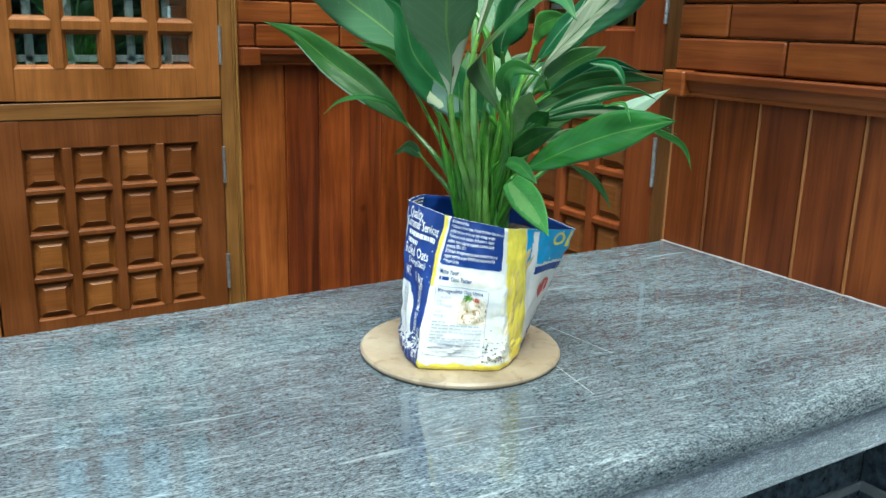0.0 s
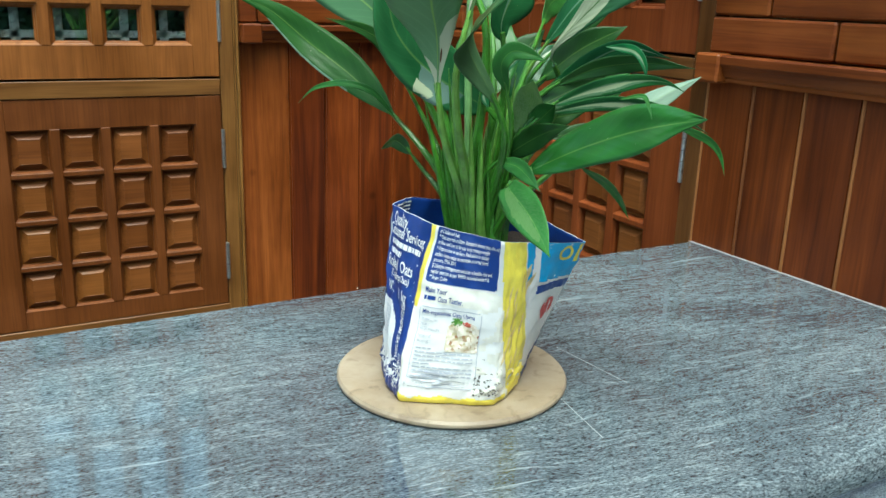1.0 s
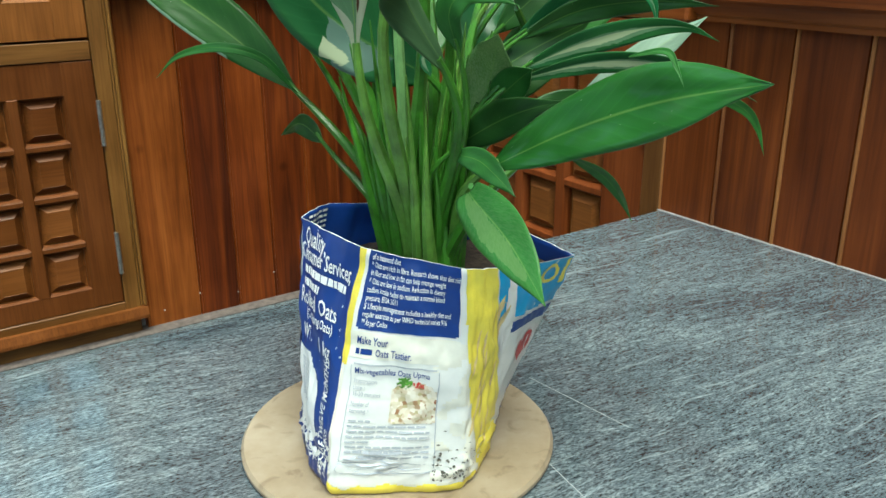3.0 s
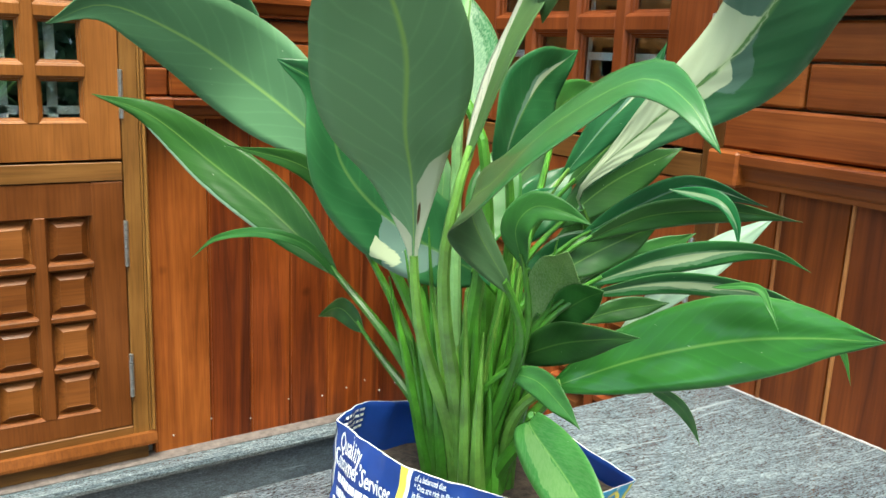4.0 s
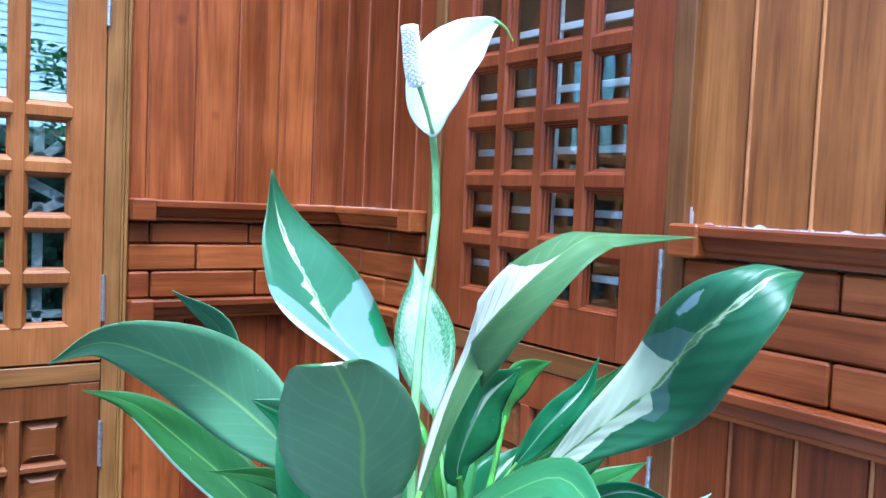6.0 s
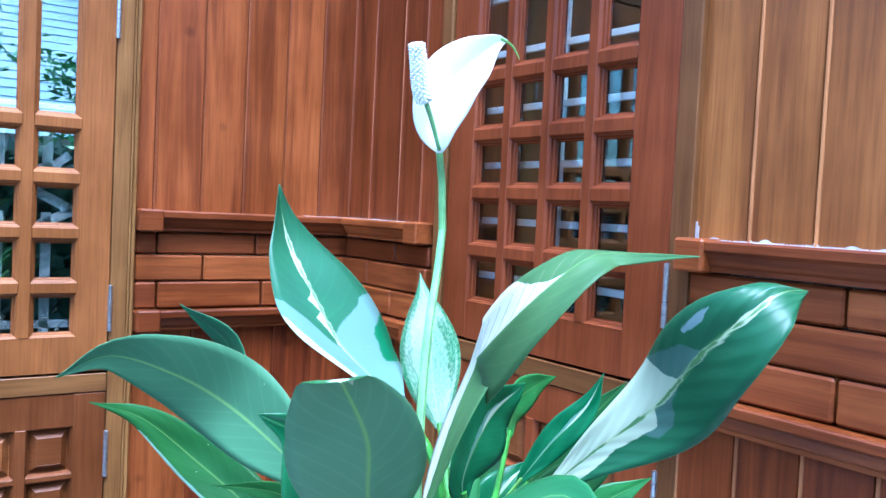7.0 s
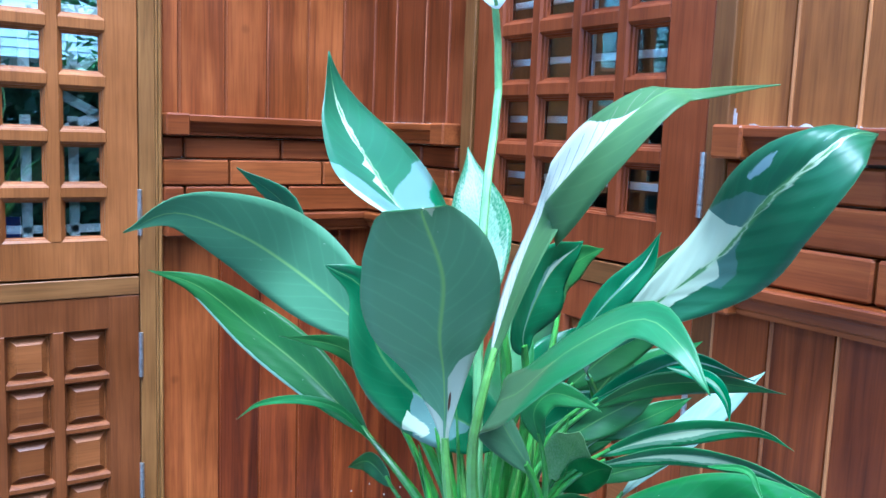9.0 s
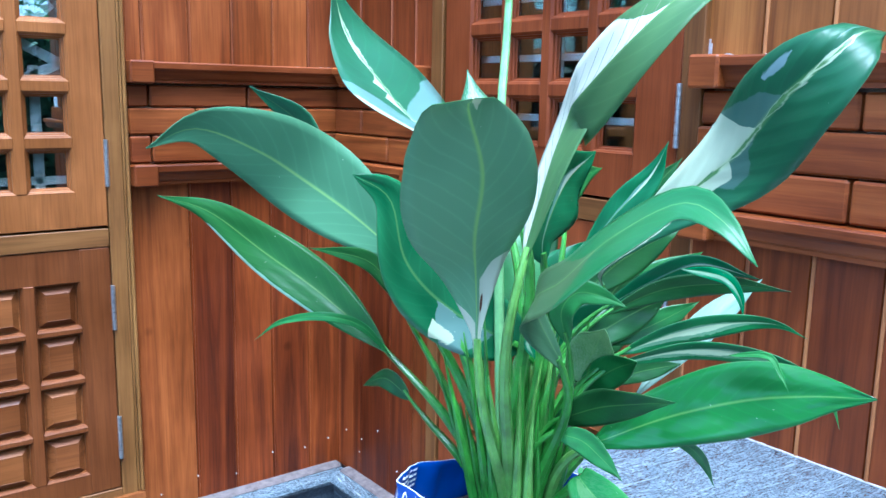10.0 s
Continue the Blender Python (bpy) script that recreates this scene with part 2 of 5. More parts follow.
def wall(name, at, u0, u1, hole, label):
    """A masonry wall behind the panelling with a window opening hole = (u0, u1, z0, z1)."""
    bm = bmesh.new()
    y0, y1 = 0.035, 0.22
    box(bm, u0, hole[0], y0, y1, 0, TOP_Z)
    box(bm, hole[1], u1, y0, y1, 0, TOP_Z)
    box(bm, hole[0], hole[1], y0, y1, 0, hole[2])
    box(bm, hole[0], hole[1], y0, y1, hole[3], TOP_Z)
    return tagged(part(name, bm, plaster, at=at), label, "wall", kind="structure")


wall_north = wall("wall_north", NORTH, -2.2, 1.62, (-1.06, 0.80, 0.42, 2.25), "wall clad in varnished reddish teak boards")
wall_east = wall("wall_east", EAST, -2.435, 0.62, (-1.975, -1.29, 0.55, 2.38), "wall clad in varnished teak beside the granite slab")


def boards(parent, u_edges, z0, z1, back=0.035, face=-0.012, beads=False, dark=(), wood=None, bead_w=0.0065, bead_wood=None):
    """Upright tongued boards with a small bead down one edge."""
    cache = {}
    for i, (u0, u1) in enumerate(zip(u_edges, u_edges[1:])):
        w = (round(u1 - u0, 4), i in dark)
        if w not in cache:
            f = -face
            pr = [(0, -back), (0, -f - 0.002), (0.0015, -f + 0.0008), (0.005, -f + 0.0008), (0.0062, -f - 0.0012), (0.008, -f), (w[0] - 0.002, -f), (w[0] - 0.0004, -f - 0.0035), (w[0] - 0.0004, -back)]
            cache[w] = mesh_from(upright(pr, z0, z1), "board", wood_board_dark if w[1] else (wood or wood_board))
        part("board", cache[w], None, parent, at=(u0, 0, 0))
        if beads:
            key = ("bead", z0)
            if key not in cache:
                f = -face
                cache[key] = mesh_from(upright([(0.001 + bead_w * p, -f + q) for p, q in ((0, -0.004), (0.08, 0.001), (0.3, 0.0025), (0.7, 0.0025), (0.92, 0.001), (1, -0.004))], z0, z1), "bead", bead_wood or wood_bead)
            part("bead", cache[key], None, parent, at=(u0, 0, 0))


def blocks(parent, u_edges, z0, z1, proud):
    for u0, u1 in zip(u_edges, u_edges[1:]):
        bm = block(0, u1 - u0 - 0.004, -proud, 0.034, z0, z1, 0.004)
        part("wood_block", bm, wood_block, parent, at=(u0 + 0.002, 0, 0))


def ledge(parent, u0, u1, z0, ends=(True, True)):
    """A moulded ledge with square end blocks."""
    h = 0.047
    pr = [(-0.034, z0), (0.012, z0), (0.012, z0 + 0.007), (0.017, z0 + 0.011), (0.024, z0 + 0.026), (0.031, z0 + 0.032), (0.031, z0 + h - 0.003), (0.028, z0 + h), (-0.034, z0 + h)]
    part("ledge", extrude(pr, u0 + (0.055 if ends[0] else 0), u1 - (0.055 if ends[1] else 0)), wood_block, parent)
    for flag, a in ((ends[0], u0), (ends[1], u1 - 0.055)):
        if flag:
            part("end_block", block(a, a + 0.055, -0.036, 0.034, z0 - 0.002, z0 + h + 0.002, 0.004), wood_block, parent)


# north wall, from the window frame to the corner
A0 = 0.817
boards(wall_north, [A0, 0.858, 0.969, 1.074, 1.180, 1.280, 1.376], 1.484, TOP_Z, beads=True, bead_w=0.0018, bead_wood=wood_bead_red)
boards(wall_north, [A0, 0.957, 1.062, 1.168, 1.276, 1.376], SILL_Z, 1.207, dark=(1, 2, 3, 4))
ledge(wall_north, A0, 1.38, 1.438, (True, False))
ledge(wall_north, A0, 1.38, 1.206, (True, False))
blocks(wall_north, [A0, 0.869, 1.111, 1.378], 1.384, 1.433, -0.004)
blocks(wall_north, [A0, 0.977, 1.222, 1.378], 1.321, 1.381, 0.004)
blocks(wall_north, [A0, 0.869, 1.127, 1.378], 1.257, 1.318, 0.006)
# east wall, from the corner to its window
boards(wall_east, [-2.41, -2.30, -2.162, -2.064, -2.0], 1.484, TOP_Z, beads=True, wood=wood_board_rust, bead_w=0.0032, bead_wood=wood_bead_red)
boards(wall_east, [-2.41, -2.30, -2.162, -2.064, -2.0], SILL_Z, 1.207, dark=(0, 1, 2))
ledge(wall_east, -2.366, -2.004, 1.438, (False, True))
ledge(wall_east, -2.366, -2.004, 1.206, (False, True))
blocks(wall_east, [-2.408, -2.15, -2.004], 1.384, 1.433, -0.004)
blocks(wall_east, [-2.408, -2.27, -2.03, -2.004], 1.321, 1.381, 0.004)
blocks(wall_east, [-2.408, -2.15, -2.004], 1.257, 1.318, 0.006)
# east wall, from its window towards the open side
edges = [-1.281 + 0.1065 * k for k in range(18)]
boards(wall_east, edges, 1.488, TOP_Z, beads=True, wood=wood_board_gold)
boards(wall_east, [e + 0.008 for e in edges], 0.795, 1.209, face=-0.002, beads=True, wood=wood_board_rust)
ledge(wall_east, -1.272, 0.6, 1.444, (True, False))
ledge(wall_east, -1.272, 0.6, 1.208, (True, False))
blocks(wall_east, [-1.272] + [-1.012 + 0.256 * k for k in range(7)], 1.386, 1.439, -0.004)
blocks(wall_east, [-1.272] + [-1.147 + 0.257 * k for k in range(7)], 1.322, 1.383, 0.004)
blocks(wall_east, [-1.272] + [-1.012 + 0.256 * k for k in range(7)], 1.258, 1.319, 0.006)


# ---- shuttered windows ----
CELL, PITCH = 0.095, 0.118


def hinge(parent, u, z0, d):
    bm = bmesh.new()
    for k in range(5):
        bmesh.ops.create_cone(bm, cap_ends=True, segments=12, radius1=0.0048, radius2=0.0048, depth=0.0196, matrix=Matrix.Translation((u, -d - 0.003, z0 + 0.0105 + 0.021 * k)))
    box(bm, u - 0.0045, u + 0.0045, -d - 0.001, -d + 0.004, z0, z0 + 0.105)
    part("hinge", bm, steel, parent, "bright steel butt hinge")


def shutter(parent, name, u0, u1, z0, z1, cells_u, rows, glazed, label, sash):
    """One leaf: stiles, rails and bars, with panes of glass or raised panels in its cells."""
    bm = bmesh.new()
    d0, d1 = 0.0, -0.034
    ce = cells_u
    lo, hi = rows[0][0], rows[-1][1]
    box(bm, u0, ce[0], d0, -d1, z0, z1, 0.002)
    box(bm, ce[-1] + CELL, u1, d0, -d1, z0, z1, 0.002)
    box(bm, ce[0], ce[-1] + CELL, d0 + 0.0015, -d1, z0, lo)
    box(bm, ce[0], ce[-1] + CELL, d0 + 0.0015, -d1, hi, z1)
    for a, b in zip(ce, ce[1:]):
        box(bm, a + CELL, b, d0, -d1, lo, hi, 0.0015)
    for (a, b), (c, d) in zip(rows, rows[1:]):
        for k in ce:
            box(bm, k, k + CELL, d0, -d1, b, c, 0.0015)
    for k in ce:
        for a, b in rows:
            r = (k, k + CELL, a, b)
            if glazed:
                ring(bm, r, inset(r, 0.004), -0.001, -0.005)
                ring(bm, inset(r, 0.004), inset(r, 0.0045), -0.005, -0.010)
                ring(bm, inset(r, 0.0045), inset(r, 0.008), -0.010, -0.012)
                ring(bm, inset(r, 0.008), inset(r, 0.0085), -0.012, -0.016)
                ring(bm, inset(r, 0.0085), inset(r, 0.011), -0.016, -0.017)
            else:
                ring(bm, r, inset(r, 0.005), -0.001, -0.010)
                ring(bm, inset(r, 0.005), inset(r, 0.0055), -0.010, -0.016)
    leaf = part(name, bm, sash, parent, label)
    for k in ce:
        for a, b in rows:
            r = inset((k, k + CELL, a, b), 0.0105 if glazed else 0.005)
            if glazed:
                p = part("pane", block(r[0], r[1], 0.018, 0.021, r[2], r[3]), glass_plain if sash is wood_sash_red else glass, leaf)
                p.visible_shadow = False
            else:
                pb = bmesh.new()
                ring(pb, r, inset(r, 0.004), -0.017, -0.017)
                t = ring(pb, inset(r, 0.004), inset(r, 0.018), -0.017, -0.004)
                pb.faces.new(ring(pb, inset(r, 0.018), inset(r, 0.0185), -0.004, -0.0045))
                part("raised_panel", pb, wood_rail, leaf)
    return leaf


def window(name, at, u_left, u_right, u_leaf, rail_z, z_bottom, leaves, hinge_z, frame_w, sash, label):
    """A frame with leaves in two heights: panelled below, glazed above the middle rail."""
    root = tagged(new(name), label, "window", kind="structure")
    root.matrix_basis = at
    top = rail_z + 1.1
    for a, b in ((u_left - frame_w, u_left), (u_right, u_right + frame_w)):
        part("window_frame", block(a, b, -0.002, 0.2, z_bottom - 0.05, top + 0.06, 0.002), wood_frame, root)
    part("window_head", block(u_left, u_right, -0.002, 0.2, top, top + 0.06, 0.002), wood_sill, root)
    part("window_sill", block(u_left, u_right, -0.002, 0.2, z_bottom - 0.05, z_bottom, 0.002), wood_sill, root)
    for a in u_leaf:
        c0 = a + 0.085
        cells = [c0 + PITCH * k for k in range(4)]
        w = leaves
        part("middle_rail", block(a, a + w, -0.001, 0.06, rail_z - 0.050, rail_z - 0.009, 0.0015), wood_sill, root)
        low = [(rail_z - 0.136 - 0.1185 * (k + 1) + 0.0115, rail_z - 0.136 - 0.1185 * k + 0.0115) for k in range(3, -1, -1)]
        low = [(b - 0.106, b) for _, b in low]
        shutter(root, "lower_shutter", a, a + w, z_bottom + 0.002, rail_z - 0.052, cells, low, False, "teak shutter with sixteen raised square panels", sash)
        hi = [(rail_z + 0.076 + 0.1205 * k, rail_z + 0.076 + 0.1205 * k + 0.097) for k in range(4)] + [(rail_z + 0.076 + 0.482, rail_z + 0.076 + 0.85)]
        shutter(root, "glazed_shutter", a, a + w, rail_z - 0.003, top - 0.002, cells, hi, True, "teak shutter with small square glass panes", sash)
    for z in hinge_z:
        hinge(root, u_right, z, 0.001)
    return root


window_1 = window("window_1", NORTH, -1.05, 0.766, (-1.05, -0.445, 0.162), 1.121, 0.485, 0.602, (0.56, 0.875, 1.207, 1.864), 0.036, wood_sash, "teak window with panelled lower and glazed upper shutters")
for a, b, d in ((0.8025, 0.8075, 0.006), (0.808, 0.8165, 0.010)):
    part("frame_bead", upright([(a, -0.03), (a, d - 0.004), (a + 0.003, d), (b - 0.003, d), (b, d - 0.004), (b, -0.03)], 0.4685, 2.28), wood_frame, window_1)
part("sill_moulding", extrude([(-0.03, 0.440), (0.014, 0.440), (0.02, 0.446), (0.02, 0.438), (0.012, 0.464), (-0.03, 0.468)], -1.09, 0.8165), wood_sash, window_1)
part("sill_board", block(-1.09, 0.80, 0.003, 0.034, 0.391, 0.4395, 0.002), wood_sill, window_1)
window_2 = window("window_2", EAST, -1.944, -1.308, (-1.935,), 1.252, 0.56, 0.626, (0.69, 1.008, 1.345, 2.0), 0.04, wood_sash_red, "teak window with panelled lower and glazed upper shutter")

# ---- granite sill under the panelling, dark tile below it ----
sill_n = part("stone_sill_north", extrude([(-0.03, 0.36), (0.042, 0.36), (0.052, 0.364), (0.056, 0.374), (0.052, 0.385), (0.042, 0.389), (-0.03, 0.389)], -2.2, 1.36), stone_top, at=NORTH)
tagged(sill_n, "grey granite sill with a rounded edge under the teak wall", "sill", kind="structure")
sill_e = part("stone_sill_east", extrude([(-0.03, 0.36), (0.042, 0.36), (0.052, 0.364), (0.056, 0.374), (0.052, 0.385), (0.042, 0.389), (-0.03, 0.389)], -2.348, -1.0), stone_top, at=EAST)
tagged(sill_e, "grey granite sill with a rounded edge in the corner", "sill", kind="structure")
dusty = plain("dusty_cement", (0.12, 0.095, 0.085), 0.85, vary=0.3, scale=50, relief=0.001)
for nm, at_, a_, b_ in (("skirting_north", NORTH, -2.2, 1.36), ("skirting_east", EAST, -2.355, -1.0)):
    tagged(part(nm, extrude([(-0.03, 0.386), (0.016, 0.386), (0.018, 0.391), (0.012, 0.396), (0.0, 0.398), (-0.03, 0.398)], a_, b_), dusty, at=at_), "dusty cement strip along the foot of the boards", "skirting", kind="structure")
base_n = tagged(part("plinth_north", block(-2.2, 1.36, -0.03, 0.03, 0.0, 0.36), stone_plinth, at=NORTH), "dark grey granite plinth below the sill", "plinth", kind="structure")
base_e = tagged(part("plinth_east", block(-2.37, 0.62, -0.03, 0.03, 0.0, 0.36), stone_plinth, at=EAST), "dark grey granite plinth of the wall", "plinth", kind="structure")

# ---- the granite counter ----
counter = tagged(new("granite_counter"), "polished grey streaked granite counter with a rounded front edge", "counter", kind="structure")
TOP = 0.90
r = 0.030
nose = [(-1.27, TOP - 0.04), (-1.27, TOP - 0.006), (-1.264, TOP)]
nose += [(-0.584 - r + r * math.sin(radians(a)), TOP - r + r * math.cos(radians(a))) for a in range(0, 91, 10)]
nose += [(-0.584, TOP - 0.0385), (-0.586, TOP - 0.041), (-0.62, TOP - 0.041)]
part("worktop", extrude(nose, -1.6, 1.3585), stone_top, counter)
part("apron", block(-1.58, 1.35, 0.594, 0.625, 0.792, TOP - 0.046, 0.002), stone_apron, counter)
part("apron_lip", block(-1.58, 1.35, 0.592, 0.6, TOP - 0.052, TOP - 0.043, 0.002), stone_apron, counter)
part("support_wall", block(-1.5, 1.35, 0.754, 1.2, 0.0, TOP - 0.045), tile_dark, counter, "dark polished tile support")
part("tile_band", block(-1.5, 1.35, 0.748, 0.76, 0.575, 0.592, 0.002), grout, counter)

dado = tagged(part("tile_dado", block(-0.754, 0.62, -0.004, 0.034, 0.36, 0.795), tile_dark, at=EAST), "dark green polished tile dado below the boards", "dado", kind="structure")
part("dado_band", block(-0.752, 0.62, -0.012, -0.002, 0.575, 0.592, 0.002), grout, dado)
for k in range(5):
    part("dado_joint", block(-0.62 + 0.3 * k, -0.618 + 0.3 * k, -0.0055, -0.003, 0.36, 0.795), grout, dado)
for k in range(9):
    part("tile_joint", block(1.20 - 0.3 * k, 1.2025 - 0.3 * k, 0.7525, 0.7545, 0.0, 0.575), grout, counter)
    part("tile_joint", block(1.05 - 0.3 * k, 1.0525 - 0.3 * k, 0.7525, 0.7545, 0.592, 0.795), grout, counter)

# ---- white filler left along the upper ledge ----
fill = bmesh.new()
for k in range(210):
    r_ = random.Random(k)
    u = -1.268 + 0.003 * k
    near = abs((u + 1.281) % 0.1065)
    h = 0.0012 + 0.007 * max(0, noise.noise(Vector((u * 45, 0, 0)))) + (0.026 * (1 - k / 4) if k < 2 else 0) + (0.004 * (1 - near / 0.01) if near < 0.01 else 0)
    d = 0.026 * max(0, 0.25 + noise.noise(Vector((u * 26, 3, 0))))
    if r_.random() < 0.9:
        box(fill, u, u + 0.0031, 0.004 - d, 0.013, 1.4905, 1.4911)
        box(fill, u, u + 0.0031, 0.0105, 0.013, 1.4905, 1.4912 + h)
tagged(part("filler_bead", fill, sealant, at=EAST), "smeared white filler on top of the teak ledge", "filler", kind="structure")

for nm, at_, a_, n_ in (("ledge_film_north", NORTH, 1.24, 27), ("ledge_film_east", EAST, -2.372, 62)):
    film = bmesh.new()
    for k in range(n_):
        u = a_ + 0.005 * k
        d = 0.004 + 0.026 * max(0, 0.3 + noise.noise(Vector((u * 21, 5, 0))))
        box(film, u, u + 0.0051, 0.008 - d, 0.0125, 1.4849, 1.4856 + 0.002 * max(0, noise.noise(Vector((u * 60, 1, 0)))))
    tagged(part(nm, film, sealant, at=at_), "thin dusty white film on top of the teak ledge", "filler", kind="structure")

joint = bmesh.new()
for k in range(130):
    y = 0.625 + 0.005 * k
    h = 0.0008 + 0.0016 * max(0, noise.noise(Vector((y * 60, 7, 0))))
    box(joint, 1.3575 - h, 1.3598, y, y + 0.0051, 0.8995, 0.9004 + h)
tagged(part("joint_filler", joint, sealant), "thin white filler line between granite and boards", "filler", kind="structure")

# ---- pale hairline scratches in the polish ----
scratch_mat = plain("scratched_stone", (0.3, 0.33, 0.34), 0.5)
for (x0, y0), (x1, y1) in (((0.724, 0.85), (0.704, 0.73)), ((0.806, 0.95), (0.818, 0.825))):
    L = math.hypot(x1 - x0, y1 - y0)
    m = Matrix.Translation((x0, y0, TOP)) @ Matrix.Rotation(math.atan2(y1 - y0, x1 - x0), 4, "Z")
    part("scratch", block(0, L, -0.0003, 0.0003, -0.001, 0.0002), scratch_mat, counter, at=m)

# ---- nail heads filled with putty near the foot of the boards ----
nail = mesh_from(block(-0.0018, 0.0018, 0.0, 0.004, -0.002, 0.002, 0.0008), "nail", sealant)
for k, (u, z) in enumerate(((0.862, 0.434), (0.957, 0.458), (1.06, 0.437), (1.165, 0.470), (1.262, 0.46), (1.335, 0.47))):
    part("nail", nail, None, wall_north, at=(u, 0.0095, z))
for u, z in ((-2.37, 0.50), (-2.30, 0.46), (-2.29, 0.50), (-2.21, 0.55), (-2.12, 0.47)):
    part("nail", nail, None, wall_east, at=(u, 0.0095, z))

# ---- ground ----
floor = tagged(part("floor", block(-6, 1.36, -4, 2.4, -0.1, 0.0), floor_mat), "grey tiled veranda floor", "floor", kind="structure")
ground = tagged(part("ground", block(-300, 300, -300, 300, -0.5, -0.12), ground_mat), "packed earth and gravel yard", "ground", kind="structure")
# rooms behind the panes, their shade given by the dark plaster colour
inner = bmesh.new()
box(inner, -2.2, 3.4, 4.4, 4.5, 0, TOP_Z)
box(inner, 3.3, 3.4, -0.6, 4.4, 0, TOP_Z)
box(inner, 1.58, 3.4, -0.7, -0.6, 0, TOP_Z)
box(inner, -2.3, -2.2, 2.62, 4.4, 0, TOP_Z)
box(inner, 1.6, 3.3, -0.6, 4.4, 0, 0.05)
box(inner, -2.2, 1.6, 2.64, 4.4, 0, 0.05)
tagged(part("inner_wall", inner, dark_room), "plaster walls of the rooms behind, near black as shade", "wall", kind="structure")
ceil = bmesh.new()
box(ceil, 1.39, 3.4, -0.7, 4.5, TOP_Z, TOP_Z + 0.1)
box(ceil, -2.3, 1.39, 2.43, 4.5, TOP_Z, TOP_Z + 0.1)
tagged(part("ceiling", ceil, dark_room), "plaster ceiling of the rooms behind, near black as shade", "ceiling", kind="structure")

# ---- the round board under the pot ----
bm = bmesh.new()
N = 72
prof = [(0.0, 0.0), (0.134, 0.0), (0.137, 0.003), (0.137, 0.006), (0.1345, 0.009), (0.0, 0.009)]
rows_ = []
for rr, z in prof[1:5]:
    rows_.append([bm.verts.new((rr * math.cos(2 * math.pi * k / N), rr * math.sin(2 * math.pi * k / N), z)) for k in range(N)])
for a, b in zip(rows_, rows_[1:]):
    for k in range(N):
        bm.faces.new((a[k], a[(k + 1) % N], b[(k + 1) % N], b[k]))
bm.faces.new(rows_[0][::-1])
bm.faces.new(rows_[-1])
tagged(part("round_board", bm, board_mat, at=(0.636, 0.931, TOP + 0.0005)), "round tan hardboard disc with a worn edge on the granite", "board")
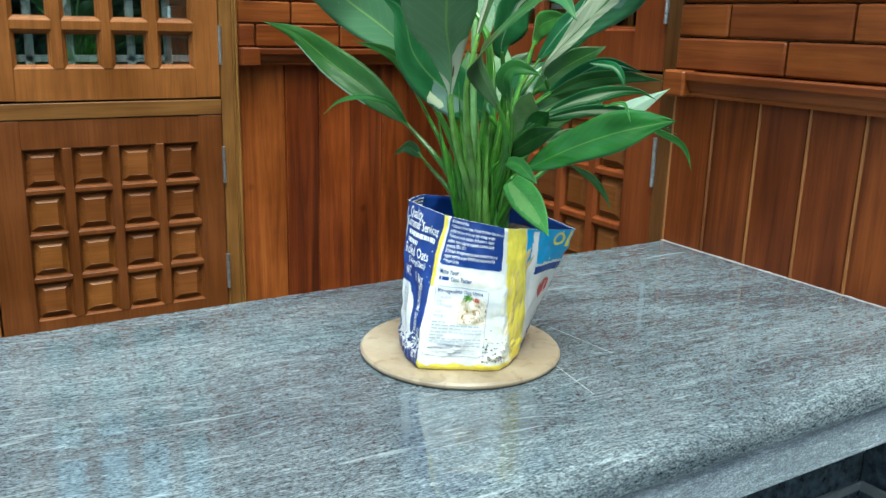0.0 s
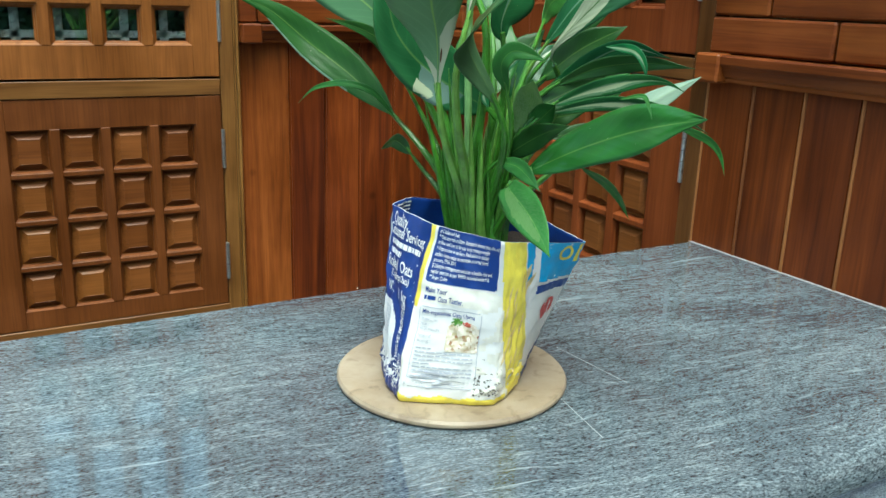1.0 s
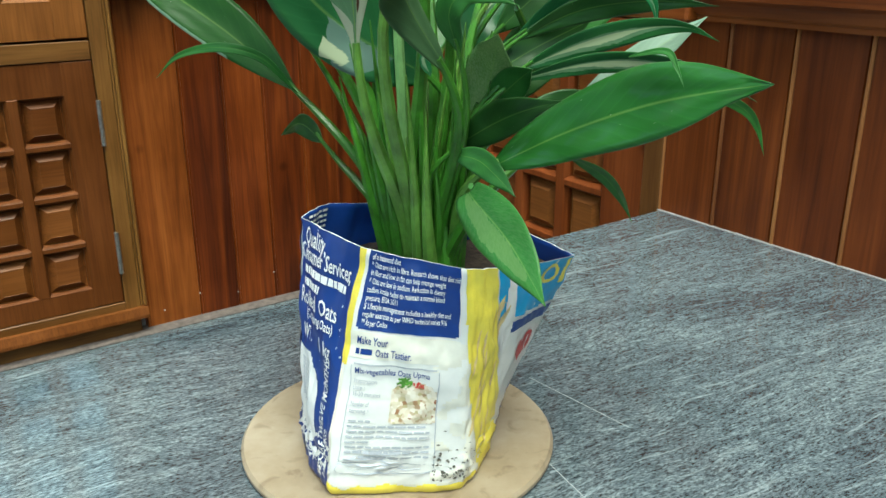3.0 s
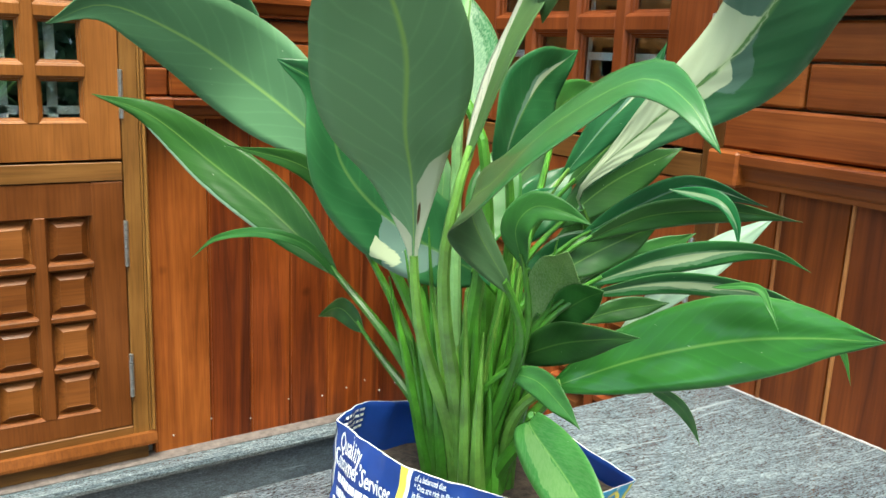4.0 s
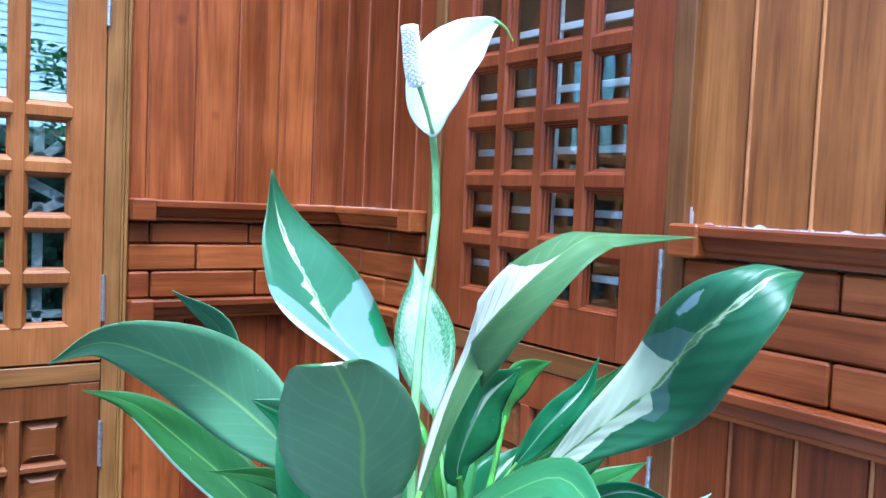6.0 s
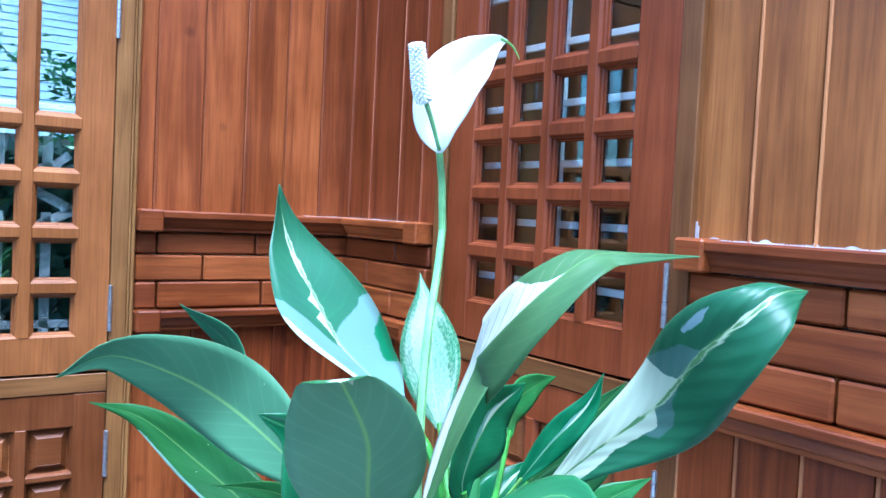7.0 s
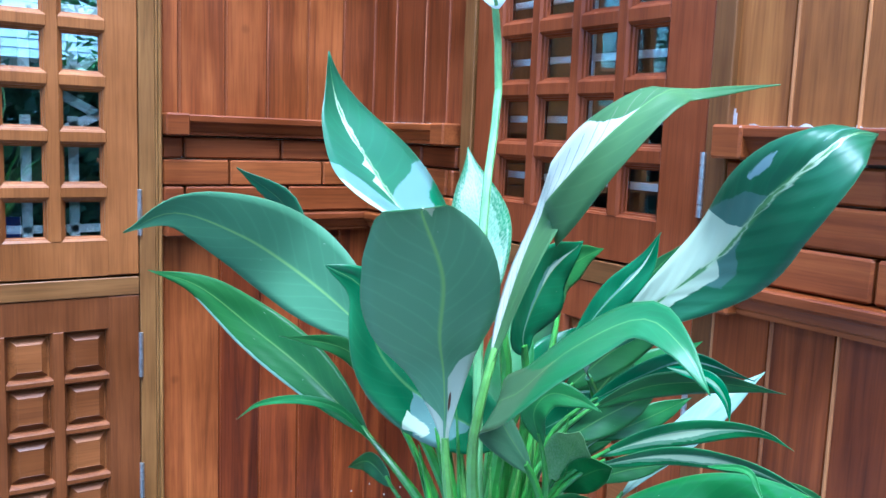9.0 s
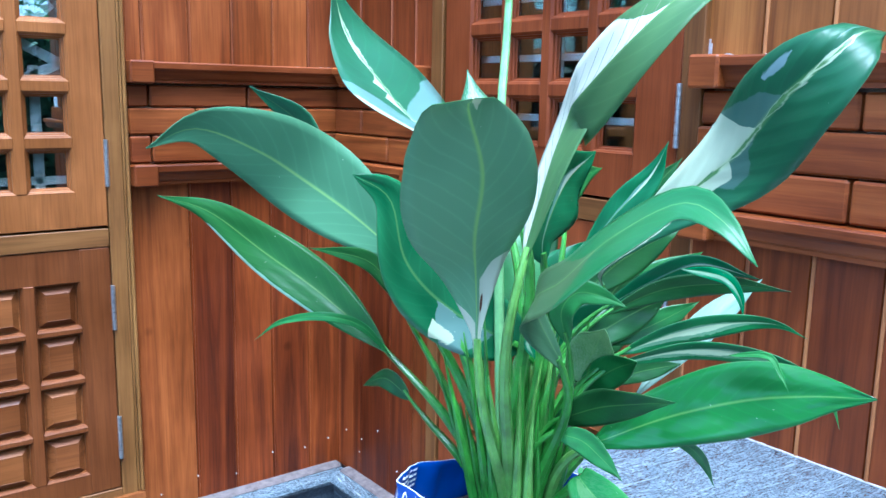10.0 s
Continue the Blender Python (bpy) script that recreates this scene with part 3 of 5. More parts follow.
# ---- leaf materials ----
def leaf_skin(name, white=((0, 0),), white_neg=None, pale=((0, 0),), pale_neg=None, green=(0.022, 0.115, 0.036), deep=(0.012, 0.065, 0.02), rough=0.3, speckle=0.0, jag=0.42, seed=0.0, white_tone=(0.56, 0.62, 0.48), swell=0.0016, thin_share=0.2, shine=0.2, spot=None, rib_share=0.22, lines=False, pale_tone=(0.23, 0.35, 0.30), patches=(), rib_wide=0.05, vein=0.008):
    """A leaf's skin. white and pale: how far from the rib, in half widths, they reach along the leaf, on one side and the other; patches: (tone, side, inner and outer limits along the leaf)."""
    mat, tree, bsdf, node = material(name, rough)
    bsdf.inputs["Specular IOR Level"].default_value = shine
    white_neg, pale_neg = white_neg or white, pale_neg or pale
    uv = node("ShaderNodeUVMap")
    sep = node("ShaderNodeSeparateXYZ", i0=uv.outputs[0])

    def op(kind, a, b=None, c=None):
        n = tree.nodes.new("ShaderNodeMath")
        n.operation = kind
        for i, v in enumerate((a, b, c)):
            if v is None:
                continue
            if isinstance(v, (int, float)):
                n.inputs[i].default_value = v
            else:
                tree.links.new(v, n.inputs[i])
        return n.outputs[0]
    s = sep.outputs[1]
    t = op("MULTIPLY_ADD", sep.outputs[0], 2.0, -1.0)
    at = op("ABSOLUTE", t)
    q = op("MULTIPLY_ADD", at, -0.2, s)
    info = node("ShaderNodeObjectInfo")
    rnd = op("MULTIPLY_ADD", info.outputs["Random"], 9.0, seed)
    co = node("ShaderNodeCombineXYZ", i0=op("MULTIPLY", q, 15.0), i1=op("MULTIPLY", t, 2.4), i2=rnd)
    n1 = node("ShaderNodeTexNoise", {"Scale": 1.0, "Detail": 4.0, "Roughness": 0.6}, Vector=co.outputs[0]).outputs[0]
    co2 = node("ShaderNodeCombineXYZ", i0=op("MULTIPLY", q, 70.0), i1=op("MULTIPLY", t, 11.0), i2=rnd)
    n2 = node("ShaderNodeTexNoise", {"Scale": 1.0, "Detail": 3.0}, Vector=co2.outputs[0]).outputs[0]
    co3 = node("ShaderNodeCombineXYZ", i0=op("MULTIPLY", s, 5.0), i1=op("MULTIPLY", t, 1.5), i2=rnd)
    n3 = node("ShaderNodeTexNoise", {"Scale": 1.0, "Detail": 0.0}, Vector=co3.outputs[0]).outputs[0]
    veins = node("ShaderNodeMath", i0=op("MULTIPLY_ADD", n1, 3.0, op("MULTIPLY", q, 85.0)))
    veins.operation = "SINE"
    side = op("GREATER_THAN", t, 0.0)

    def reach(pos, neg):
        out = []
        for stops in (neg, pos):
            st = [(p, (v, v, v)) for p, v in stops]
            while len(st) < 2:
                st.append((1.0, st[-1][1]))
            out.append(ramp(tree, s, st))
        m = mix(tree, out[0], out[1], side)
        edge = op("MULTIPLY_ADD", op("SUBTRACT", n1, 0.5), op("MULTIPLY", op("MINIMUM", op("MULTIPLY", m, 2.2), 1.0), jag), m)
        d = op("SUBTRACT", edge, at)
        d = op("MULTIPLY", d, op("GREATER_THAN", m, 0.02))
        return op("MULTIPLY", d, 30.0)
    g = mix(tree, deep, green, ramp(tree, n3, [(0.3, (0.3, 0.3, 0.3)), (0.7, (1, 1, 1))]))
    vein_line = ramp(tree, veins.outputs[0], [(0.5, (0.9, 0.92, 0.9)), (0.9, (1, 1, 1)), (1.0, (1.28, 1.26, 1.2))])
    g = mix(tree, g, vein_line, 0.28, "MULTIPLY")
    clamp = lambda v: node("ShaderNodeClamp", i0=v).outputs[0]
    g = mix(tree, g, pale_tone, clamp(reach(pale, pale_neg)))
    g = mix(tree, g, white_tone, clamp(reach(white, white_neg)))
    for tone, way, inner, outer in patches:
        lim = [ramp(tree, s, [(p, (v / 2, v / 2, v / 2)) for p, v in stops]) for stops in (inner, outer)]
        shake = op("MULTIPLY", op("SUBTRACT", n1, 0.5), jag)
        dist = op("ADD", at, shake)
        over = op("SUBTRACT", dist, op("MULTIPLY", lim[0], 2.0))
        below = op("SUBTRACT", op("MULTIPLY", lim[1], 2.0), dist)
        inside = clamp(op("MULTIPLY", op("MINIMUM", over, below), 30.0))
        here = side if way > 0 else op("SUBTRACT", 1.0, side)
        g = mix(tree, g, tone, op("MULTIPLY", inside, here))
    if lines:
        thread = node("ShaderNodeMath", i0=op("MULTIPLY_ADD", n1, 2.0, op("MULTIPLY", op("MULTIPLY_ADD", at, -0.13, s), 120.0)))
        thread.operation = "SINE"
        near = op("MULTIPLY", op("LESS_THAN", at, 0.72), side)
        g = mix(tree, g, (0.16, 0.2, 0.1), op("MULTIPLY", near, ramp(tree, thread.outputs[0], [(0.955, (0, 0, 0)), (0.99, (0.9, 0.9, 0.9))])))
    if speckle:
        sp = ramp(tree, n2, [(0.42, (0, 0, 0)), (0.58, (1, 1, 1))])
        g = mix(tree, g, (0.5, 0.6, 0.36), op("MULTIPLY", sp, speckle))
    if spot:
        ds = op("MULTIPLY", op("SUBTRACT", s, spot[0]), 12.0)
        dt = op("MULTIPLY", op("SUBTRACT", t, spot[1]), 3.2)
        dist = op("MULTIPLY_ADD", n1, 0.5, op("SQRT", op("ADD", op("MULTIPLY", ds, ds), op("MULTIPLY", dt, dt))))
        g = mix(tree, g, (0.11, 0.045, 0.02), ramp(tree, dist, [(0.5, (1, 1, 1)), (0.6, (0, 0, 0))]))
    dots = node("ShaderNodeTexVoronoi", {"Scale": 1.0}, Vector=node("ShaderNodeCombineXYZ", i0=op("MULTIPLY", s, 34.0), i1=op("MULTIPLY", t, 7.0), i2=rnd).outputs[0])
    pick = node("ShaderNodeSeparateColor", i0=dots.outputs["Color"])
    dust = op("MULTIPLY", op("LESS_THAN", dots.outputs["Distance"], 0.065), op("GREATER_THAN", pick.outputs[0], 0.93))
    g = mix(tree, g, (0.5, 0.55, 0.42), op("MULTIPLY", dust, 0.7))
    rib = ramp(tree, at, [(0.2 * rib_wide, (1, 1, 1)), (rib_wide, (0, 0, 0))])
    g = mix(tree, g, (0.32, 0.5, 0.12), op("MULTIPLY", rib, rib_share))
    edge = ramp(tree, at, [(0.965, (0, 0, 0)), (0.99, (1, 1, 1))])
    g = mix(tree, g, (0.30, 0.36, 0.18), op("MULTIPLY", edge, 0.14))
    tree.links.new(g, bsdf.inputs["Base Color"])
    hgt = op("MULTIPLY_ADD", veins.outputs[0], vein, n3)
    bump(tree, bsdf, hgt, 0.45, swell)
    thin = node("ShaderNodeBsdfTranslucent")
    tree.links.new(g, thin.inputs[0])
    both = node("ShaderNodeMixShader", {0: thin_share})
    tree.links.new(bsdf.outputs[0], both.inputs[1])
    tree.links.new(thin.outputs[0], both.inputs[2])
    tree.links.new(both.outputs[0], tree.nodes["Material Output"].inputs[0])
    return mat


UNDER = dict(thin_share=0.3, rib_share=0.5, shine=0.25, green=(0.04, 0.11, 0.04), deep=(0.03, 0.085, 0.03), rough=0.45)
WHITE, PALE, ASH = (0.40, 0.46, 0.30), (0.125, 0.205, 0.165), (0.075, 0.14, 0.10)
ALL = ((0, 1.6), (1, 1.6))
NONE = ((0, 0), (1, 0))
SKINS = {
    "plain": leaf_skin("leaf_green", green=(0.05, 0.175, 0.035), deep=(0.026, 0.105, 0.022)),
    "dark": leaf_skin("leaf_dark_green", green=(0.03, 0.095, 0.02), deep=(0.016, 0.055, 0.014)),
    "gloss": leaf_skin("leaf_wet_green", green=(0.032, 0.132, 0.024), deep=(0.021, 0.095, 0.016), rough=0.19, swell=0.016, shine=0.5, vein=0.006),
    "notch": leaf_skin("leaf_green_white_base", green=(0.04, 0.15, 0.052), rough=0.25, swell=0.006, jag=0.5, patches=(
        (PALE, -1, NONE, ((0.14, 0.0), (0.2, 0.7), (0.28, 1.3), (0.36, 0.8), (0.4, 0.2), (0.42, 0.0))),
        (WHITE, -1, ((0.2, 1.0), (0.3, 0.6), (0.4, 0.5), (0.42, 1.6)), ((0.2, 0.0), (0.3, 0.9), (0.37, 1.0), (0.42, 0.0))))),
    "cream": leaf_skin("leaf_cream_marked", white=((0.1, 0.35), (0.5, 0.5), (0.7, 0.1), (1, 0.0)), white_neg=((0, 0.1), (1, 0.0)), pale=((0, 0.6), (0.6, 0.6), (0.9, 0.0)), pale_neg=((0, 0.2), (0.6, 0.0)), green=(0.02, 0.15, 0.04), white_tone=(0.2, 0.29, 0.16), pale_tone=(0.1, 0.19, 0.1)),
    "creamc": leaf_skin("leaf_cream_centre", white=((0, 0.0), (0.2, 0.1), (0.45, 0.5), (0.62, 0.1), (1, 0.0)), white_neg=((0, 0.0), (0.5, 0.15), (0.7, 0.0)), pale=((0, 0.3), (0.5, 0.7), (0.75, 0.2), (0.9, 0)), pale_neg=((0, 0.1), (0.5, 0.3), (0.8, 0)), green=(0.03, 0.13, 0.03), jag=0.6, white_tone=(0.34, 0.41, 0.24), pale_tone=(0.12, 0.22, 0.11)),
    "creamedge": leaf_skin("leaf_cream_edged", green=(0.036, 0.12, 0.045), deep=(0.024, 0.085, 0.03), jag=0.35, patches=(
        ((0.3, 0.38, 0.24), 1, ((0, 0.25), (0.4, 0.3), (0.52, 0.6), (0.6, 1.6)), ALL),
        ((0.3, 0.38, 0.24), -1, ((0, 0.25), (0.4, 0.3), (0.52, 0.6), (0.6, 1.6)), ALL))),
    "creamedge_under": leaf_skin("leaf_underside_cream_edged", green=(0.05, 0.13, 0.055), deep=(0.036, 0.1, 0.04), rough=0.42, jag=0.35, patches=(
        ((0.3, 0.38, 0.24), 1, ((0, 0.25), (0.4, 0.3), (0.52, 0.6), (0.6, 1.6)), ALL),
        ((0.3, 0.38, 0.24), -1, ((0, 0.25), (0.4, 0.3), (0.52, 0.6), (0.6, 1.6)), ALL))),
    # the pale strip on one side paints the light caught by the leaf's edge
    "edge": leaf_skin("leaf_edge_highlight", green=(0.034, 0.105, 0.022), deep=(0.022, 0.075, 0.016), rough=0.26, shine=0.1, swell=0.005, jag=0.12, patches=(((0.25, 0.38, 0.26), -1, ((0.2, 1.5), (0.28, 0.88), (0.8, 0.86), (0.88, 1.5)), ALL),)),
    "pale": leaf_skin("leaf_half_pale", seed=2.0, green=(0.036, 0.115, 0.05), deep=(0.026, 0.085, 0.036), jag=0.24, swell=0.004, patches=(
        (PALE, 1, ((0, 0), (0.36, 0), (0.46, 0.35), (0.55, 0.75), (0.6, 1.5)), ALL),
        ((0.02, 0.11, 0.038), 1, ((0.18, 1.5), (0.2, 0.62), (0.42, 0.75), (0.5, 1.0), (0.53, 1.5)), ALL),
        (PALE, -1, ((0, 0), (0.28, 0.05), (0.4, 0.35), (0.52, 0.78), (0.6, 1.5)), ALL),
        (WHITE, -1, ((0, 0.6), (0.3, 0.72), (0.42, 0.92), (0.5, 1.5)), ALL),
        (WHITE, -1, NONE, ((0, 0.06), (0.38, 0.08), (0.44, 0.24), (0.48, 0.04), (0.54, 0.2), (0.58, 0.05), (0.75, 0.14), (0.87, 0.08), (0.92, 0))),
        (WHITE, 1, NONE, ((0, 0.03), (0.6, 0.04), (0.72, 0.1), (0.84, 0.06), (0.9, 0))))),
    "speck": leaf_skin("leaf_speckled", speckle=0.16, pale=((0, 0.8), (0.6, 0.5), (1, 0.2)), pale_neg=((0, 0.4), (0.7, 0.7), (1, 0.3)), pale_tone=(0.1, 0.19, 0.1)),
    "speckh": leaf_skin("leaf_half_speckled", speckle=0.03, green=(0.05, 0.18, 0.035), deep=(0.035, 0.14, 0.028), jag=0.5, rough=0.22, patches=(((0.1, 0.215, 0.06), 1, ((0, 1.5), (0.12, 0.0), (0.8, 0.05), (0.9, 1.5)), ((0, 0.0), (0.2, 0.5), (0.5, 0.75), (0.8, 0.6), (0.9, 0))),)),
    "bold": leaf_skin("leaf_bold_white", green=(0.036, 0.118, 0.046), deep=(0.022, 0.08, 0.03), rough=0.36, jag=0.3, swell=0.012, shine=0.26, rib_wide=0.09, vein=0.03, patches=(
        # pale patch: the sheen on a crinkle, painted into the colour
        ((0.2, 0.28, 0.26), -1, ((0.665, 1.6), (0.69, 0.6), (0.74, 0.52), (0.77, 0.7), (0.78, 1.6)), ((0.665, 0.0), (0.69, 0.72), (0.74, 0.78), (0.77, 0.76), (0.78, 0.0))),
        (PALE, -1, ((0.82, 1.6), (0.85, 0.34), (0.9, 0.42), (0.96, 0.5)), ((0.82, 0.0), (0.85, 0.38), (0.9, 0.52), (0.96, 0.6), (0.97, 0.0))),
        (ASH, -1, NONE, ((0.5, 0.0), (0.54, 1.1), (0.6, 0.85), (0.67, 0.5), (0.7, 0.0))),
        (ASH, 1, NONE, ((0.4, 0.0), (0.47, 0.6), (0.52, 0.5), (0.55, 0.15), (0.6, 0.0))),
        (WHITE, -1, NONE, ((0, 1.6), (0.5, 1.6), (0.555, 1.1), (0.575, 0.45), (0.6, 0.05), (0.74, 0.03), (0.82, 0.1), (0.9, 0.06), (0.95, 0))),
        (WHITE, 1, NONE, ((0, 0.9), (0.26, 0.8), (0.36, 0.34), (0.48, 0.36), (0.5, 0.06), (0.7, 0.03), (0.8, 0.1), (0.9, 0.06), (0.95, 0))))),
    "streak": leaf_skin("leaf_streaked", white_neg=((0, 0), (0.5, 0.0), (0.65, 0.16), (0.8, 0.16), (0.92, 0)), pale=((0, 0.1), (0.4, 0.0), (0.6, 0)), pale_neg=((0, 0.0), (0.5, 0.15), (0.65, 0.28), (0.9, 0.1)), jag=0.55, green=(0.03, 0.13, 0.042), rough=0.25, white_tone=(0.38, 0.46, 0.32), pale_tone=(0.12, 0.22, 0.15)),
    "oval_under": leaf_skin("leaf_underside_white_base", green=(0.18, 0.33, 0.155), deep=(0.15, 0.285, 0.13), rough=0.45, thin_share=0.3, vein=0.02, swell=0.003, jag=0.22, spot=(0.16, -0.35), rib_share=0.75, patches=(
        ((0.56, 0.59, 0.40), -1, ((0, 0.12), (0.14, 0.2), (0.24, 0.15), (0.3, 0.5), (0.36, 1.2)), ALL),
        ((0.56, 0.59, 0.40), 1, ((0, 1.0), (0.05, 0.3), (0.1, 0.15), (0.16, 0.9), (0.2, 1.6)), ALL),
        ((0.56, 0.59, 0.40), -1, ((0.84, 1.6), (0.88, 0.2), (1.0, 0.0)), ((0.84, 0.0), (0.9, 0.35), (1.0, 0.9))))),
    "oval": leaf_skin("leaf_green_white_tip", white=((0.8, 0.0), (0.86, 0.14), (0.94, 0.3), (1, 0.9)), green=(0.04, 0.14, 0.035)),
    "dull": leaf_skin("leaf_dull_green", **{**UNDER, "green": (0.105, 0.225, 0.105), "deep": (0.085, 0.19, 0.088), "shine": 0.1}),
    "dull_under": leaf_skin("leaf_underside", **UNDER),
    "dull2_under": leaf_skin("leaf_underside_pale", green=(0.24, 0.34, 0.26), deep=(0.17, 0.27, 0.19), rough=0.5),
    "half_under": leaf_skin("leaf_underside_half_white", white=((0, 1.2), (0.5, 1.1), (0.6, 0.95), (0.66, 0.3), (0.7, 0.0)), white_neg=((0, 0), (1, 0)), green=(0.085, 0.165, 0.05), deep=(0.06, 0.125, 0.04), rough=0.45, jag=0.3, thin_share=0.3, lines=True, white_tone=(0.6, 0.6, 0.46)),
    "speckp": leaf_skin("leaf_pale_speckled", speckle=0.3, green=(0.22, 0.38, 0.11), deep=(0.13, 0.27, 0.06), pale_neg=((0, 0), (1, 0))),
    "dusty": leaf_skin("leaf_dull_lower_half", pale=((0, 1.3), (0.4, 1.2), (0.5, 0.2), (0.55, 0)), pale_tone=(0.065, 0.115, 0.043), green=(0.04, 0.135, 0.04), deep=(0.03, 0.11, 0.03), rough=0.28),
    "under": leaf_skin("leaf_underside_plain", green=(0.08, 0.16, 0.07), deep=(0.055, 0.12, 0.05), rough=0.5),
}
stalk = plain("leaf_stalk", (0.062, 0.2, 0.02), 0.32, vary=0.4, scale=40)
stalk_pale = plain("leaf_stalk_pale", (0.16, 0.33, 0.055), 0.35, vary=0.3, scale=40)
stalk_flower = plain("flower_stalk_skin", (0.2, 0.38, 0.13), 0.35, vary=0.25, scale=40)
petal_white = plain("spathe_white", (0.86, 0.87, 0.8), 0.5, vary=0.03)
soil_mat = plain("potting_soil", (0.05, 0.035, 0.024), 0.95, vary=0.6, scale=150, relief=0.004)


def spline(points, n):
    """n + 1 points on a smooth curve through the points, evenly spaced along it."""
    p = [Vector(q) for q in points]
    p = [p[0] * 2 - p[1]] + p + [p[-1] * 2 - p[-2]]
    fine = []
    for i in range(1, len(p) - 2):
        for k in range(12):
            t = k / 12
            fine.append(0.5 * (2 * p[i] + (p[i + 1] - p[i - 1]) * t + (2 * p[i - 1] - 5 * p[i] + 4 * p[i + 1] - p[i + 2]) * t * t + (3 * p[i] - p[i - 1] - 3 * p[i + 1] + p[i + 2]) * t ** 3))
    fine.append(p[-2])
    run = [0.0]
    for a, b in zip(fine, fine[1:]):
        run.append(run[-1] + (b - a).length)
    out, j = [], 0
    for k in range(n + 1):
        want = run[-1] * k / n
        while j < len(run) - 2 and run[j + 1] < want:
            j += 1
        f = (want - run[j]) / max(1e-9, run[j + 1] - run[j])
        out.append(fine[j].lerp(fine[j + 1], min(1, f)))
    return out


def tube(points, r0, r1, n=14, sides=8, flat=1.0):
    bm = bmesh.new()
    ps = spline(points, n)
    rings, side = [], None
    for i, p in enumerate(ps):
        tan = (ps[min(i + 1, n)] - ps[max(i - 1, 0)]).normalized()
        if side is None:
            side = tan.orthogonal().normalized()
        side = (side - tan * side.dot(tan)).normalized()
        up = tan.cross(side)
        rad = r0 + (r1 - r0) * i / n
        rings.append([bm.verts.new(p + rad * (math.cos(2 * math.pi * k / sides) * side + flat * math.sin(2 * math.pi * k / sides) * up)) for k in range(sides)])
    for a, b in zip(rings, rings[1:]):
        for k in range(sides):
            bm.faces.new((a[k], a[(k + 1) % sides], b[(k + 1) % sides], b[k]))
    bm.faces.new(rings[0][::-1])
    bm.faces.new(rings[-1])
    return bm


def blade(points, width, normal, peak, blunt, fold, skew, ns=30, nt=10, wave=0.05, seed=0, base_w=0.06):
    """A leaf blade along a rib, with its two faces, given the half width and the way its upper face looks at mid-length."""
    rnd = random.Random(seed)
    ps = spline(points, ns)
    tans = [(ps[min(i + 1, ns)] - ps[max(i - 1, 0)]).normalized() for i in range(ns + 1)]
    mid = ns // 2
    normals = [None] * (ns + 1)
    normals[mid] = (Vector(normal) - tans[mid] * Vector(normal).dot(tans[mid])).normalized()
    for order in (range(mid + 1, ns + 1), range(mid - 1, -1, -1)):
        prev = mid
        for i in order:
            turn = tans[prev].rotation_difference(tans[i])
            v = turn @ normals[prev]
            normals[i] = (v - tans[i] * v.dot(tans[i])).normalized()
            prev = i
    blunt = blunt if isinstance(blunt, tuple) else (blunt, blunt, blunt)
    power = math.log(0.5) / math.log(peak)
    ph1, ph2, fr = rnd.uniform(0, 6), rnd.uniform(0, 6), rnd.uniform(9, 15)
    bm = bmesh.new()
    uv = bm.loops.layers.uv.new("UVMap")
    top, low, coords = [], [], {}
    for i in range(ns + 1):
        s = i / ns
        swell = max(0.0, math.sin(math.pi * min(1, s) ** power))
        sides = []
        for k in (0, 1):
            f = swell ** (blunt[k] if s < peak else blunt[2])
            f *= 1 - 0.3 * max(0, (s - 0.78) / 0.22)
            sides.append(max(f, base_w * (1 - s) if s < 0.5 else 0.012))
        across = tans[i].cross(normals[i]).normalized()
        ra, rb = [], []
        for j in range(nt + 1):
            t = 2 * j / nt - 1
            f = sides[1 if t > 0 else 0]
            w = width * f
            lift = fold * abs(t) * w - 0.35 * fold * w * t * t
            lift += wave * width * abs(t) ** 1.5 * math.sin(fr * s + (ph1 if t > 0 else ph2)) * min(1, 4 * f)
            lift += 0.006 * width * math.sin(34 * s - 5 * abs(t) + ph1) * abs(t) * (1 - abs(t)) * 4
            p = ps[i] + across * (t * w * (1 + skew * (1 if t > 0 else -1)) * math.cos(fold * 0.6)) + normals[i] * lift
            thick = 0.0005 + 0.0012 * max(0, 1 - abs(t) * nt / 2) * min(1, 6 * f)
            a, b = bm.verts.new(p), bm.verts.new(p - normals[i] * thick)
            coords[a] = coords[b] = (t * 0.5 + 0.5, s)
            ra.append(a)
            rb.append(b)
        top.append(ra)
        low.append(rb)

    def face(vs, mi):
        fc = bm.faces.new(vs)
        fc.material_index, fc.smooth = mi, True
        for lp in fc.loops:
            lp[uv].uv = coords[lp.vert]
    for i in range(ns):
        for j in range(nt):
            face((top[i][j], top[i][j + 1], top[i + 1][j + 1], top[i + 1][j]), 0)
            face((low[i][j + 1], low[i][j], low[i + 1][j], low[i + 1][j + 1]), 1)
        for j, rev in ((0, False), (nt, True)):
            v = (top[i][j], top[i + 1][j], low[i + 1][j], low[i][j])
            face(v if not rev else v[::-1], 0)
    face([v for v in low[0]] + [v for v in top[0][::-1]], 0)
    face([v for v in top[ns]] + [v for v in low[ns][::-1]], 0)
    return bm, tans[0]


POT = Vector((0.648, 0.905, 1.068))
plant = tagged(new("peace_lily"), "variegated peace lily with green and white leaves growing in the bag", "plant")
made = []


